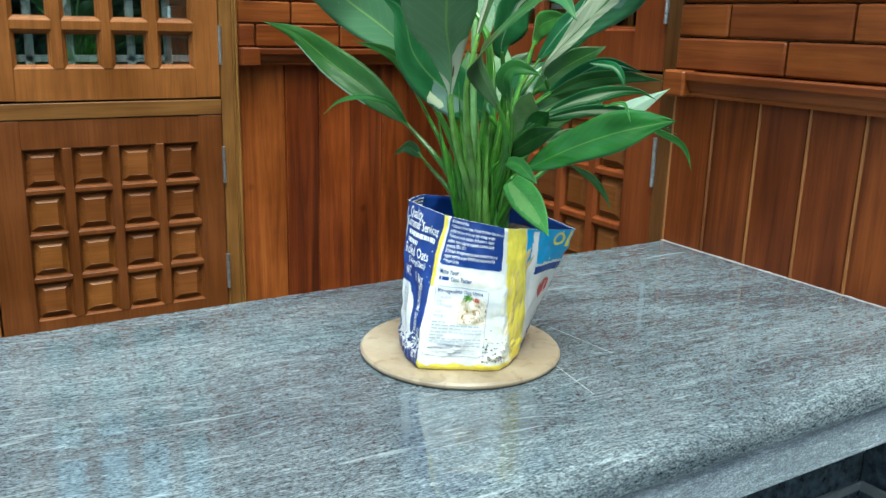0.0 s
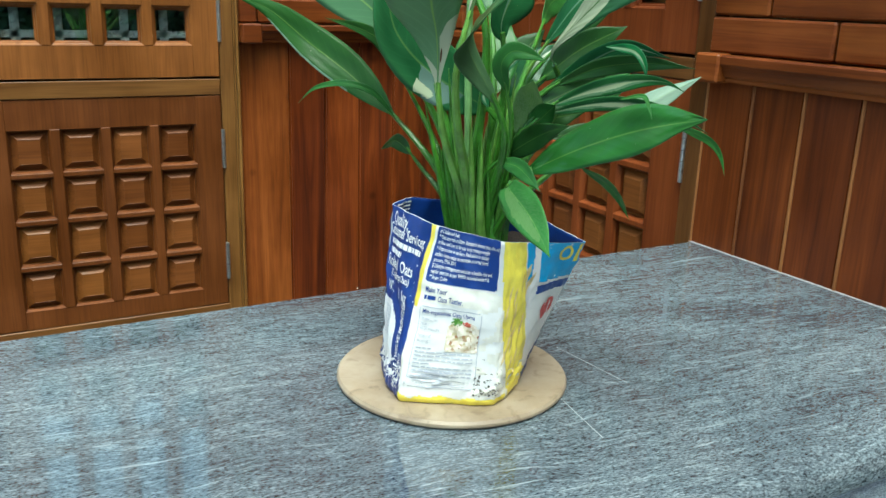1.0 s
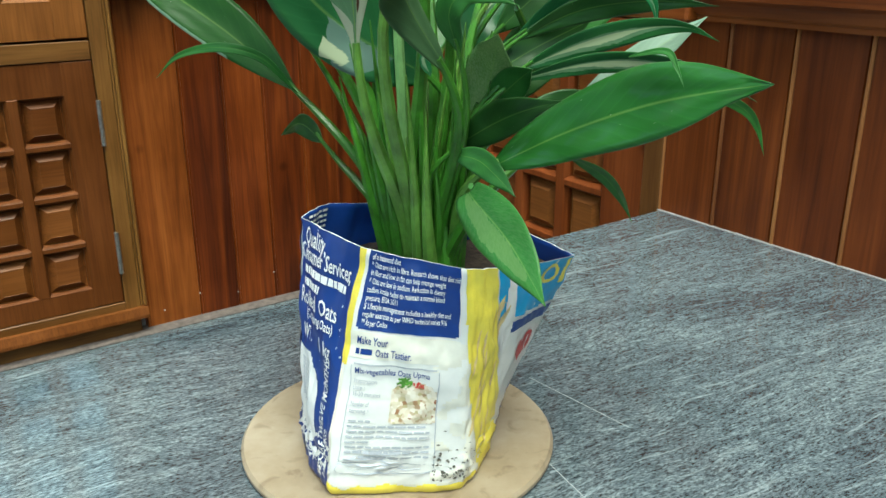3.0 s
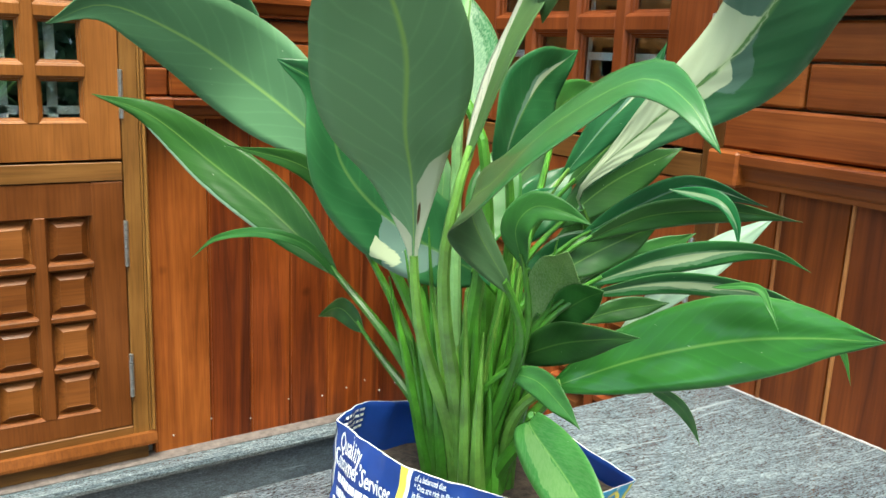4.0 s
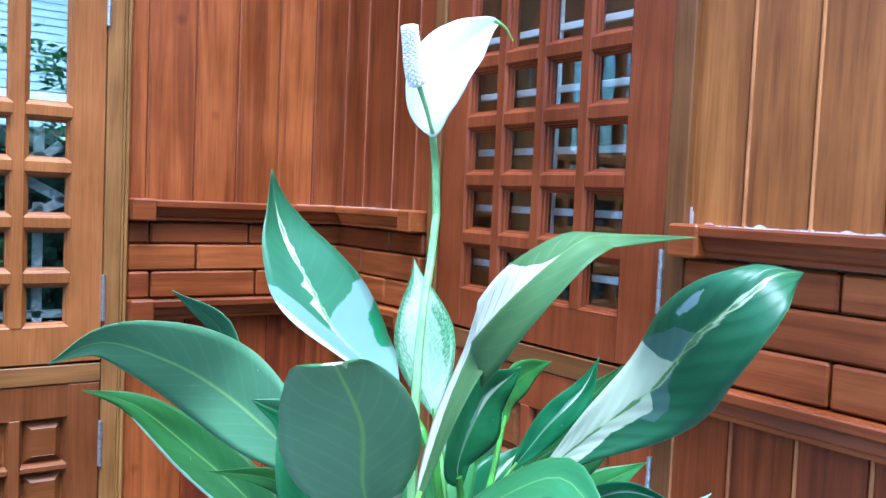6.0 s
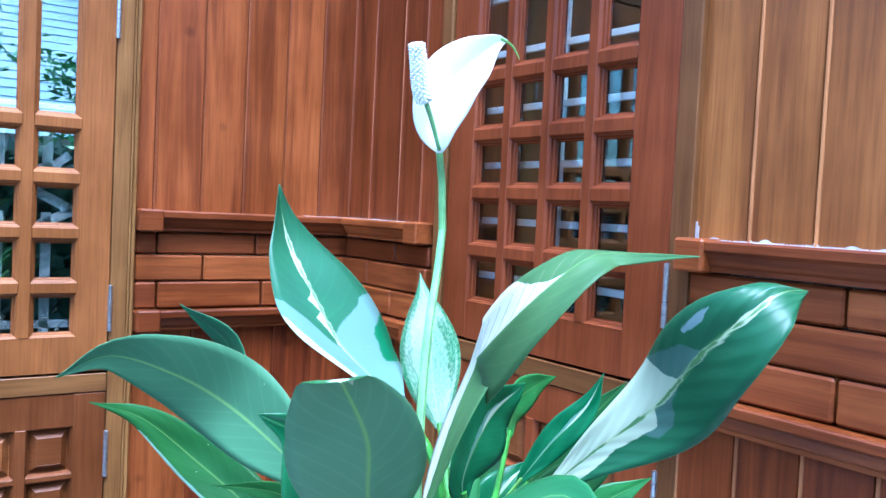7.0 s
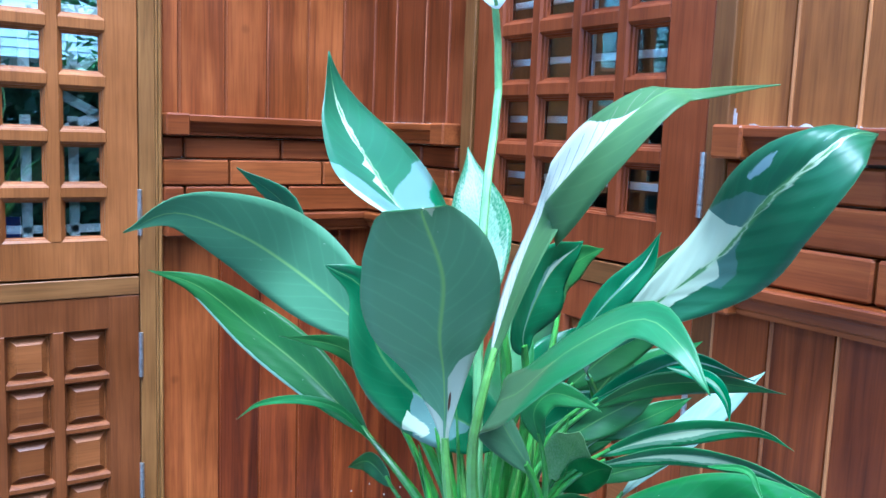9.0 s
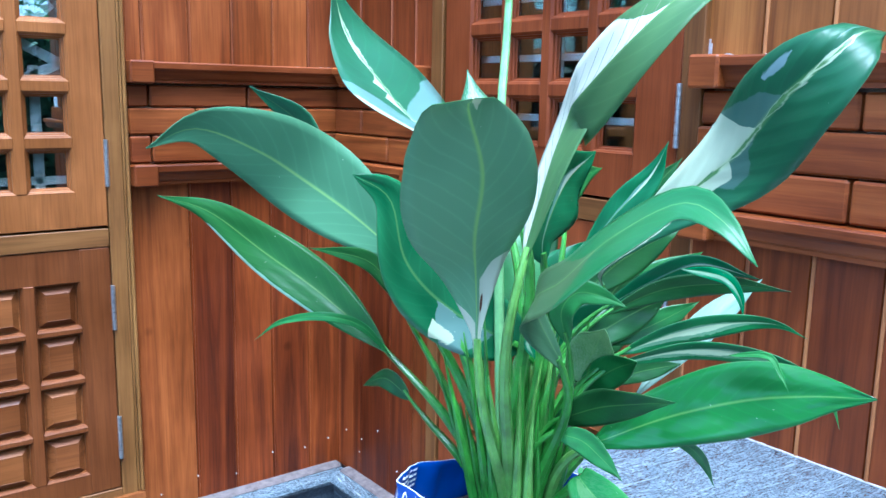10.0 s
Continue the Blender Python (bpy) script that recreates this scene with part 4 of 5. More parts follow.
def leaf(points, width, normal, skin, peak, blunt, fold, stem=True, label="", skew=0.0, wave=0.075):
    """One leaf with its stalk, which rises out of the soil."""
    k = len(made)
    upper = SKINS[skin] if skin in SKINS else SKINS["plain"]
    under = SKINS.get(skin + "_under", SKINS["under"])
    bm, start = blade(points, width, normal, peak, blunt, fold, skew, seed=k, wave=wave)
    ob = part("leaf", bm, [upper, under], plant, label)
    made.append(ob)
    if stem:
        rnd = random.Random(500 + k)
        b = Vector(points[0])
        out = Vector((b.x - POT.x, b.y - POT.y, 0))
        foot = POT + out.normalized() * rnd.uniform(0.008, 0.024) + Vector((rnd.uniform(-0.008, 0.008), rnd.uniform(-0.008, 0.008), -0.01))
        h = (b - foot).length
        if start.z < 0.5:
            start = (start + Vector((0, 0, 0.6 - start.z))).normalized()
        c1, c2 = foot + Vector((0, 0, 0.42 * h)) + out * 0.1, b - start * 0.33 * h
        way = [foot * (1 - u) ** 3 + c1 * (3 * u * (1 - u) ** 2) + c2 * (3 * u * u * (1 - u)) + b * u ** 3 for u in (0, 0.2, 0.4, 0.6, 0.8, 1.0)]
        way.append(b + start * 0.012)
        part("petiole", tube(way, 0.0095, min(0.0036, 0.1 * width + 0.0006), flat=0.75), stalk if k % 5 else stalk_pale, ob)
    return ob


leaf([(0.572, 0.869, 1.244), (0.568, 0.868, 1.299), (0.551, 0.850, 1.334), (0.532, 0.821, 1.379), (0.504, 0.802, 1.418), (0.491, 0.782, 1.424)], 0.0428, (0.27, 0.43, 0.86), "oval", 0.58, (1.1, 1.1, 0.5), 0.02, wave=0.03, skew=0.192)
leaf([(0.663, 0.918, 1.220), (0.599, 0.935, 1.259), (0.559, 0.939, 1.300), (0.543, 0.938, 1.349), (0.515, 0.944, 1.368)], 0.0331, (-0.45, -0.80, 0.41), "notch", 0.38, 0.7, 0.1, skew=0.125)
leaf([(0.577, 0.972, 1.297), (0.554, 1.004, 1.327), (0.527, 1.036, 1.354), (0.488, 1.040, 1.379), (0.439, 1.042, 1.397), (0.402, 1.044, 1.383)], 0.0365, (-0.85, -0.04, 0.53), "dull", 0.4, 1.0, 0.1, skew=0.15)
leaf([(0.597, 0.994, 1.268), (0.576, 1.015, 1.313), (0.555, 1.035, 1.352), (0.540, 1.056, 1.380), (0.532, 1.062, 1.403), (0.502, 1.084, 1.429)], 0.0284, (-0.80, -0.46, -0.39), "creamedge", 0.42, 1.0, 0.15, skew=0.091)
leaf([(0.602, 1.027, 1.200), (0.576, 1.098, 1.242), (0.541, 1.146, 1.278), (0.498, 1.167, 1.316), (0.455, 1.178, 1.332)], 0.0240, (-0.48, -0.75, 0.45), "edge", 0.45, 1.0, 0.2, skew=0.092)
leaf([(0.596, 1.013, 1.201), (0.571, 1.023, 1.230), (0.542, 1.039, 1.239), (0.518, 1.067, 1.231), (0.506, 1.093, 1.211)], 0.0041, (-0.60, -0.75, 0.29), "plain", 0.4, 1.0, 0.2, stem=False)
leaf([(0.600, 1.003, 1.245), (0.568, 0.982, 1.280), (0.543, 0.976, 1.299), (0.493, 0.972, 1.313)], 0.0098, (0.25, -0.92, 0.29), "dark", 0.4, 1.1, 0.2)
leaf([(0.617, 1.012, 1.157), (0.615, 1.050, 1.167), (0.610, 1.081, 1.152)], 0.0094, (-0.87, -0.06, 0.49), "dark", 0.45, 0.9, 0.2)
leaf([(0.620, 0.923, 1.370), (0.611, 0.953, 1.385), (0.606, 1.002, 1.406), (0.611, 1.056, 1.435), (0.608, 1.101, 1.472), (0.604, 1.116, 1.504), (0.600, 1.117, 1.533)], 0.0486, (0.05, -0.71, 0.70), "pale", 0.45, 0.95, 0.08, skew=0.177)
leaf([(0.708, 0.995, 1.319), (0.725, 1.036, 1.356), (0.747, 1.081, 1.398), (0.760, 1.120, 1.451)], 0.0290, (-0.54, -0.73, 0.41), "speck", 0.48, 1.1, 0.1, skew=-0.018)
leaf([(0.582, 0.836, 1.314), (0.606, 0.837, 1.378), (0.625, 0.839, 1.414), (0.615, 0.823, 1.424), (0.615, 0.779, 1.461), (0.640, 0.759, 1.490), (0.665, 0.755, 1.494), (0.673, 0.702, 1.497)], 0.0286, (0.91, 0.12, -0.40), "half", 0.42, 1.1, 0.12, skew=-0.043)
leaf([(0.744, 0.905, 1.261), (0.726, 0.894, 1.285), (0.747, 0.856, 1.332), (0.763, 0.805, 1.381), (0.756, 0.762, 1.427), (0.762, 0.729, 1.458), (0.783, 0.722, 1.473), (0.813, 0.722, 1.474)], 0.0369, (-0.59, -0.61, 0.54), "bold", 0.62, (1.4, 1.2, 0.8), 0.03, skew=0.118, wave=0.09)
leaf([(0.611, 0.823, 1.239), (0.570, 0.812, 1.292), (0.561, 0.778, 1.316), (0.573, 0.752, 1.345), (0.591, 0.719, 1.368), (0.588, 0.688, 1.362), (0.584, 0.663, 1.342)], 0.0226, (-0.17, -0.27, 0.95), "dusty", 0.47, 0.85, 0.1, skew=0.185)
leaf([(0.669, 0.904, 1.292), (0.664, 0.901, 1.316), (0.689, 0.904, 1.357), (0.724, 0.905, 1.382)], 0.0301, (0.12, -0.99, -0.11), "streak", 0.5, 1.0, 0.1, skew=-0.014)
leaf([(0.778, 0.988, 1.308), (0.811, 1.018, 1.334), (0.845, 1.031, 1.345), (0.878, 1.036, 1.352)], 0.0179, (-0.27, -0.96, -0.11), "plain", 0.5, 1.0, 0.1, skew=0.005)
leaf([(0.744, 0.937, 1.284), (0.763, 0.914, 1.326), (0.781, 0.894, 1.358), (0.789, 0.883, 1.390)], 0.0139, (-0.62, -0.59, 0.53), "streak", 0.5, 1.0, 0.1, skew=0.023)
leaf([(0.762, 0.951, 1.274), (0.799, 0.940, 1.311), (0.853, 0.916, 1.372)], 0.0144, (-0.59, -0.76, 0.27), "dark", 0.5, 1.0, 0.1)
leaf([(0.725, 0.891, 1.245), (0.764, 0.862, 1.268), (0.800, 0.824, 1.276), (0.833, 0.785, 1.273)], 0.0104, (-0.73, -0.67, -0.12), "dark", 0.45, 1.1, 0.25)
leaf([(0.732, 0.900, 1.247), (0.762, 0.867, 1.276), (0.785, 0.839, 1.291), (0.814, 0.800, 1.282)], 0.0112, (-0.77, -0.62, -0.15), "streak", 0.45, 1.1, 0.2)
leaf([(0.742, 0.870, 1.171), (0.793, 0.876, 1.194), (0.862, 0.876, 1.227), (0.935, 0.875, 1.255)], 0.0138, (0.26, 0.75, -0.61), "dull2", 0.55, 1.0, 0.1)
leaf([(0.750, 0.833, 1.293), (0.760, 0.801, 1.291), (0.764, 0.788, 1.278), (0.763, 0.782, 1.261)], 0.0052, (-0.77, -0.58, 0.29), "cream", 0.45, 1.0, 0.2, stem=False)
leaf([(0.685, 0.838, 1.232), (0.717, 0.808, 1.251), (0.743, 0.774, 1.263), (0.760, 0.752, 1.264), (0.770, 0.734, 1.256)], 0.0093, (-0.78, -0.63, -0.08), "creamc", 0.42, 1.1, 0.2)
leaf([(0.710, 0.758, 1.248), (0.714, 0.731, 1.254), (0.712, 0.719, 1.245), (0.708, 0.709, 1.235)], 0.0025, (-0.74, -0.33, 0.58), "plain", 0.4, 1.0, 0.2, stem=False)
leaf([(0.681, 0.838, 1.225), (0.723, 0.802, 1.238), (0.752, 0.760, 1.239), (0.771, 0.726, 1.228), (0.779, 0.706, 1.219)], 0.0078, (-0.84, -0.50, -0.20), "creamc", 0.42, 1.1, 0.2)
leaf([(0.738, 0.896, 1.215), (0.779, 0.878, 1.233), (0.816, 0.860, 1.252)], 0.0109, (-0.53, -0.77, 0.37), "plain", 0.5, 1.0, 0.1)
leaf([(0.661, 0.843, 1.162), (0.692, 0.794, 1.194), (0.715, 0.746, 1.217), (0.726, 0.702, 1.231), (0.728, 0.661, 1.241)], 0.0275, (-0.90, -0.14, 0.42), "gloss", 0.5, 0.85, 0.08, skew=-0.043)
leaf([(0.654, 0.871, 1.175), (0.656, 0.830, 1.198), (0.651, 0.791, 1.214), (0.653, 0.758, 1.225)], 0.0137, (-0.99, -0.05, -0.13), "dark", 0.42, 0.95, 0.1, skew=-0.032)
leaf([(0.637, 0.855, 1.175), (0.647, 0.836, 1.173), (0.649, 0.818, 1.166), (0.653, 0.799, 1.153)], 0.0093, (-0.72, -0.63, 0.31), "plain", 0.42, 1.0, 0.1, skew=0.016)
leaf([(0.636, 0.822, 1.155), (0.622, 0.809, 1.157), (0.615, 0.759, 1.139), (0.604, 0.711, 1.115)], 0.0180, (-0.68, 0.15, 0.72), "speckh", 0.42, 0.95, 0.1, skew=0.055)
leaf([(0.670, 0.872, 1.196), (0.673, 0.857, 1.222), (0.666, 0.841, 1.244), (0.655, 0.825, 1.260)], 0.0185, (-0.73, -0.62, 0.29), "speckp", 0.48, 0.9, 0.1, skew=-0.018)
leaf([(0.675, 0.869, 1.196), (0.676, 0.832, 1.224), (0.669, 0.805, 1.238)], 0.0132, (-0.96, -0.09, -0.28), "plain", 0.5, 0.9, 0.1, stem=False)
leaf([(0.708, 0.807, 1.173), (0.737, 0.802, 1.156), (0.764, 0.807, 1.134), (0.783, 0.809, 1.108)], 0.0050, (-0.40, -0.78, -0.48), "plain", 0.4, 1.0, 0.2, stem=False)
leaf([(0.790, 0.768, 1.221), (0.829, 0.753, 1.203), (0.844, 0.748, 1.187), (0.848, 0.742, 1.166)], 0.0043, (-0.63, -0.77, -0.08), "plain", 0.4, 1.0, 0.2, stem=False)
leaf([(0.705, 0.898, 1.219), (0.744, 0.886, 1.240), (0.784, 0.868, 1.260)], 0.0159, (-0.50, -0.78, 0.38), "dark", 0.5, 0.9, 0.1)
leaf([(0.637, 0.843, 1.246), (0.627, 0.842, 1.273), (0.634, 0.834, 1.288), (0.647, 0.821, 1.286), (0.656, 0.806, 1.280)], 0.0101, (-0.76, -0.62, 0.16), "plain", 0.45, 0.9, 0.2)
leaf([(0.659, 0.896, 1.257), (0.679, 0.894, 1.278), (0.699, 0.888, 1.289)], 0.0062, (-0.47, -0.81, 0.36), "cream", 0.5, 1.0, 0.1, stem=False)
leaf([(0.731, 0.983, 1.215), (0.761, 0.985, 1.252), (0.804, 0.986, 1.288)], 0.0217, (-0.43, -0.78, 0.45), "streak", 0.5, 0.95, 0.1)
leaf([(0.747, 0.962, 1.194), (0.796, 0.950, 1.236), (0.835, 0.940, 1.280)], 0.0207, (-0.55, -0.75, 0.37), "dark", 0.5, 0.95, 0.1)
leaf([(0.704, 0.936, 1.180), (0.746, 0.925, 1.203), (0.788, 0.905, 1.215)], 0.0159, (-0.46, -0.80, 0.40), "dark", 0.5, 0.95, 0.1)
leaf([(0.689, 0.965, 1.221), (0.717, 0.984, 1.266), (0.742, 1.002, 1.312)], 0.0218, (-0.44, -0.71, 0.55), "plain", 0.5, 0.95, 0.1)
leaf([(0.643, 0.951, 1.235), (0.656, 0.967, 1.275), (0.666, 0.980, 1.304)], 0.0106, (-0.47, -0.75, 0.47), "plain", 0.5, 0.95, 0.1)
leaf([(0.716, 0.876, 1.191), (0.746, 0.866, 1.199), (0.781, 0.848, 1.205)], 0.0088, (-0.44, -0.80, 0.41), "dark", 0.5, 0.95, 0.1)
leaf([(0.739, 0.935, 1.246), (0.783, 0.920, 1.283), (0.830, 0.894, 1.312)], 0.0187, (-0.56, -0.77, 0.29), "dark", 0.5, 0.95, 0.1)
leaf([(0.760, 0.973, 1.214), (0.821, 0.943, 1.245), (0.888, 0.911, 1.281)], 0.0175, (-0.54, -0.78, 0.32), "plain", 0.5, 0.95, 0.1)
leaf([(0.725, 0.957, 1.204), (0.770, 0.940, 1.222), (0.817, 0.909, 1.224)], 0.0192, (-0.49, -0.81, 0.32), "streak", 0.5, 0.95, 0.1)
leaf([(0.749, 1.025, 1.223), (0.776, 1.030, 1.267), (0.809, 1.025, 1.302)], 0.0208, (-0.49, -0.79, 0.37), "dark", 0.5, 0.95, 0.1)
leaf([(0.638, 0.883, 1.246), (0.634, 0.882, 1.239), (0.636, 0.876, 1.227)], 0.0039, (-0.56, -0.77, 0.31), "cream", 0.5, 1.0, 0.1, stem=False)

SPATHE = [(0.667, 0.958, 1.562), (0.664, 0.957, 1.588), (0.670, 0.950, 1.616), (0.681, 0.936, 1.635), (0.690, 0.921, 1.648), (0.695, 0.914, 1.650)]
SPATHE_N = (-0.77, -0.64, 0.03)
SPADIX = [(0.647, 0.952, 1.600), (0.641, 0.951, 1.611), (0.637, 0.949, 1.627), (0.633, 0.947, 1.642)]
# thin young stalks that stand between the leaves
for k in range(30):
    rnd = random.Random(70 + k)
    a, rr = 2.4 * k, 0.027 * math.sqrt((k + 0.5) / 30)
    foot = POT + Vector((math.cos(a) * rr, math.sin(a) * rr, -0.01))
    head = foot + Vector((math.cos(a) * rr * 1.5 + rnd.uniform(-0.018, 0.012), math.sin(a) * rr * 1.3 + rnd.uniform(-0.014, 0.014), rnd.uniform(0.11, 0.21)))
    part("sheath", tube([foot, foot.lerp(head, 0.5) + Vector((rnd.uniform(-0.003, 0.003), rnd.uniform(-0.003, 0.003), 0)), head], rnd.uniform(0.0085, 0.012), 0.0008, flat=0.65), stalk if k % 4 else stalk_pale, plant)

# the flower: a white spathe with a knobbly spadix on a tall stalk
flower = part("flower_stalk", tube([(0.643, 0.914, 1.046), (0.636, 0.921, 1.286), (0.653, 0.944, 1.406), (0.678, 0.967, 1.482), (0.681, 0.971, 1.522), (0.675, 0.971, 1.564), (0.673, 0.971, 1.577)], 0.0047, 0.003), stalk_flower, plant, "tall pale green flower stalk")
sp, _ = blade(SPATHE, 0.0265, SPATHE_N, 0.47, 0.7, 0.55, 0.0, ns=26, nt=14, wave=0.03, seed=91, base_w=0.08)
part("spathe", sp, [petal_white, petal_white], flower, "pure white spathe")
tip = Vector(SPATHE[-1])
part("spathe_tip", tube([tip - Vector((0.004, -0.003, -0.001)), tip + Vector((0.003, -0.002, -0.004)), tip + Vector((0.008, -0.006, -0.014))], 0.0013, 0.0004, n=8, sides=6), stalk_pale, flower, "slim green point of the spathe")
bm = tube(SPADIX + [tuple(Vector(SPADIX[-1]) * 1.1 - Vector(SPADIX[-2]) * 0.1)], 0.0058, 0.0046, n=12, sides=12)
sps = spline(SPADIX, 24)
for i in range(1, 25):
    tan = (sps[i] - sps[i - 1]).normalized()
    side = tan.orthogonal().normalized()
    for k in range(8):
        ang = 2 * math.pi * (k + 0.5 * (i % 2)) / 8
        d = (side * math.cos(ang) + tan.cross(side) * math.sin(ang)).normalized()
        m = Matrix.Translation(sps[i] + d * (0.0060 - 0.0012 * i / 24)) @ d.to_track_quat("Z", "Y").to_matrix().to_4x4()
        bmesh.ops.create_cone(bm, cap_ends=True, segments=6, radius1=0.0015, radius2=0.0007, depth=0.004, matrix=m)
part("stipe", tube([SPADIX[0], (0.654, 0.952, 1.585), (0.664, 0.955, 1.564)], 0.0022, 0.0016, n=8, sides=6), stalk_flower, flower, "pale green foot of the spadix", smooth=True)
part("spadix", bm, petal_white, flower, "knobbly creamy white spadix", smooth=True)

# ---- the oats bag that serves as a pot ----
bag_white = plain("white_bag_film", (0.80, 0.80, 0.76), 0.3, vary=0.06, scale=25)
ink_navy = plain("navy_print", (0.012, 0.045, 0.23), 0.3, vary=0.12, scale=25)
ink_yellow = plain("yellow_print", (0.86, 0.72, 0.09), 0.3, vary=0.1, scale=30)
ink_cream = plain("cream_print", (0.82, 0.80, 0.69), 0.3, vary=0.12, scale=20)
ink_cyan = plain("cyan_print", (0.03, 0.36, 0.72), 0.3, vary=0.25, scale=12)
ink_white = plain("white_print", (0.82, 0.82, 0.8), 0.4, vary=0.03)
ink_grey = plain("grey_print", (0.46, 0.48, 0.52), 0.4, vary=0.1)
ink_red = plain("red_print", (0.55, 0.06, 0.05), 0.35, vary=0.3, scale=90)
ink_straw = plain("straw_print", (0.74, 0.58, 0.26), 0.35, vary=0.2, scale=120)
ink_green = plain("green_print", (0.12, 0.30, 0.04), 0.35, vary=0.4, scale=160)
mould = plain("dark_dirt", (0.10, 0.09, 0.07), 0.8, vary=0.5, scale=300)
food, ft, fb, fnode = material("printed_rice_dish", 0.35)
fco = fnode("ShaderNodeTexCoord")
fv = fnode("ShaderNodeTexVoronoi", {"Scale": 330.0}, Vector=fco.outputs["Object"])
fsep = fnode("ShaderNodeSeparateColor", i0=fv.outputs["Color"])
ft.links.new(ramp(ft, fsep.outputs[0], [(0.0, (0.30, 0.16, 0.07)), (0.12, (0.62, 0.5, 0.33)), (0.45, (0.82, 0.77, 0.66)), (0.9, (0.5, 0.42, 0.22)), (1.0, (0.3, 0.1, 0.04))]), fb.inputs["Base Color"])

# rim and base outlines, corner by corner: back left, first edge, panel edge, front corner, right corner, back
RIM = [(0.571, 0.967, 1.110), (0.585, 0.890, 1.103), (0.634, 0.829, 1.095), (0.652, 0.815, 1.096), (0.740, 0.826, 1.084), (0.726, 0.916, 1.096), (0.663, 0.975, 1.104), (0.604, 0.983, 1.112)]
BASE = [(0.548, 0.935, 0.9105), (0.539, 0.880, 0.9105), (0.628, 0.824, 0.9105), (0.688, 0.862, 0.9115), (0.722, 0.903, 0.9105), (0.715, 0.950, 0.9105), (0.640, 0.978, 0.9105), (0.566, 0.972, 0.9105)]


def around(loop, u):
    n = len(loop)
    i = math.floor(u) % n
    f = u - math.floor(u)
    a, b = Vector(loop[i]), Vector(loop[(i + 1) % n])
    p0, p3 = Vector(loop[(i - 1) % n]), Vector(loop[(i + 2) % n])
    soft = 0.5 * (2 * a + (b - p0) * f + (2 * p0 - 5 * a + 4 * b - p3) * f * f + (3 * a - p0 - 3 * b + p3) * f ** 3)
    return a.lerp(b, f).lerp(soft, 0.28)


HUB = Vector((0.636, 0.900, 1.0))


def bag_point(u, v, off=0.0):
    """A place on the bag's side: u counts its corners, v goes from its foot (0) to its rim (1)."""
    lo, hi = around(BASE, u), around(RIM, u)
    e = v ** 1.12
    p = lo.lerp(hi, e)
    p.z = lo.z + (hi.z - lo.z) * v
    out = Vector((p.x - HUB.x, p.y - HUB.y, 0)).normalized()
    belly = 0.002 * math.sin(math.pi * min(1, v * 1.05))
    foot = 0.003 * max(0, 1 - v / 0.04) ** 2
    crease = 0.0032 * noise.noise(Vector((u * 3.1, v * 6.0, 1.3))) + 0.0016 * noise.noise(Vector((u * 9.0, v * 17.0, 4.1)))
    crease += 0.0065 * math.exp(-((v - 0.13) / 0.05) ** 2) * noise.noise(Vector((u * 7.0, v * 40.0, 8.0)))
    return p + out * (belly - foot + crease + off)


bag = tagged(new("oats_bag"), "blue, white and yellow plastic oats bag used as a pot", "bag")


def bag_skin(u0, u1, v0, v1, off, nu, nv):
    bm = bmesh.new()
    grid = [[bm.verts.new(bag_point(u0 + (u1 - u0) * i / nu, v0 + (v1 - v0) * j / nv, off)) for j in range(nv + 1)] for i in range(nu + 1)]
    for i in range(nu):
        for j in range(nv):
            bm.faces.new((grid[i][j], grid[i + 1][j], grid[i + 1][j + 1], grid[i][j + 1]))
    return bm, grid


bm = bmesh.new()
NU, NV = 112, 40
outer = [[bm.verts.new(bag_point(8 * i / NU, j / NV)) for j in range(NV + 1)] for i in range(NU)]
inner_ = [[bm.verts.new(bag_point(8 * i / NU, j / NV, -0.0009)) for j in range(NV // 2, NV + 1)] for i in range(NU)]
for i in range(NU):
    k = (i + 1) % NU
    for j in range(NV):
        bm.faces.new((outer[i][j], outer[k][j], outer[k][j + 1], outer[i][j + 1])).smooth = True
    for j in range(NV - NV // 2):
        f = bm.faces.new((inner_[k][j], inner_[i][j], inner_[i][j + 1], inner_[k][j + 1]))
        f.smooth, f.material_index = True, 1
    f = bm.faces.new((outer[i][NV], outer[k][NV], inner_[k][-1], inner_[i][-1]))
bm.faces.new([outer[i][0] for i in range(NU)][::-1])
part("bag_body", bm, [bag_white, ink_navy], bag)


def print_area(name, mat, inside, u0, u1, v0, v1, off=0.0004, nu=40, nv=40, label=""):
    """A printed area of the bag: the part of a rectangle for which inside(x, y), 0 to 1 both ways, holds."""
    bm, grid = bag_skin(u0, u1, v0, v1, off, nu, nv)
    if inside:
        gone = []
        bm.faces.ensure_lookup_table()
        for i in range(nu):
            for j in range(nv):
                if not inside((i + 0.5) / nu, (j + 0.5) / nv):
                    gone.append(bm.faces[i * nv + j])
        bmesh.ops.delete(bm, geom=gone, context="FACES")
    return part(name, bm, mat, bag, label, smooth=True)


def rounded(rx, ry):
    def ok(x, y):
        dx, dy = max(0, rx - x, x - 1 + rx) / rx, max(0, ry - y, y - 1 + ry) / ry
        return dx * dx + dy * dy <= 1
    return ok


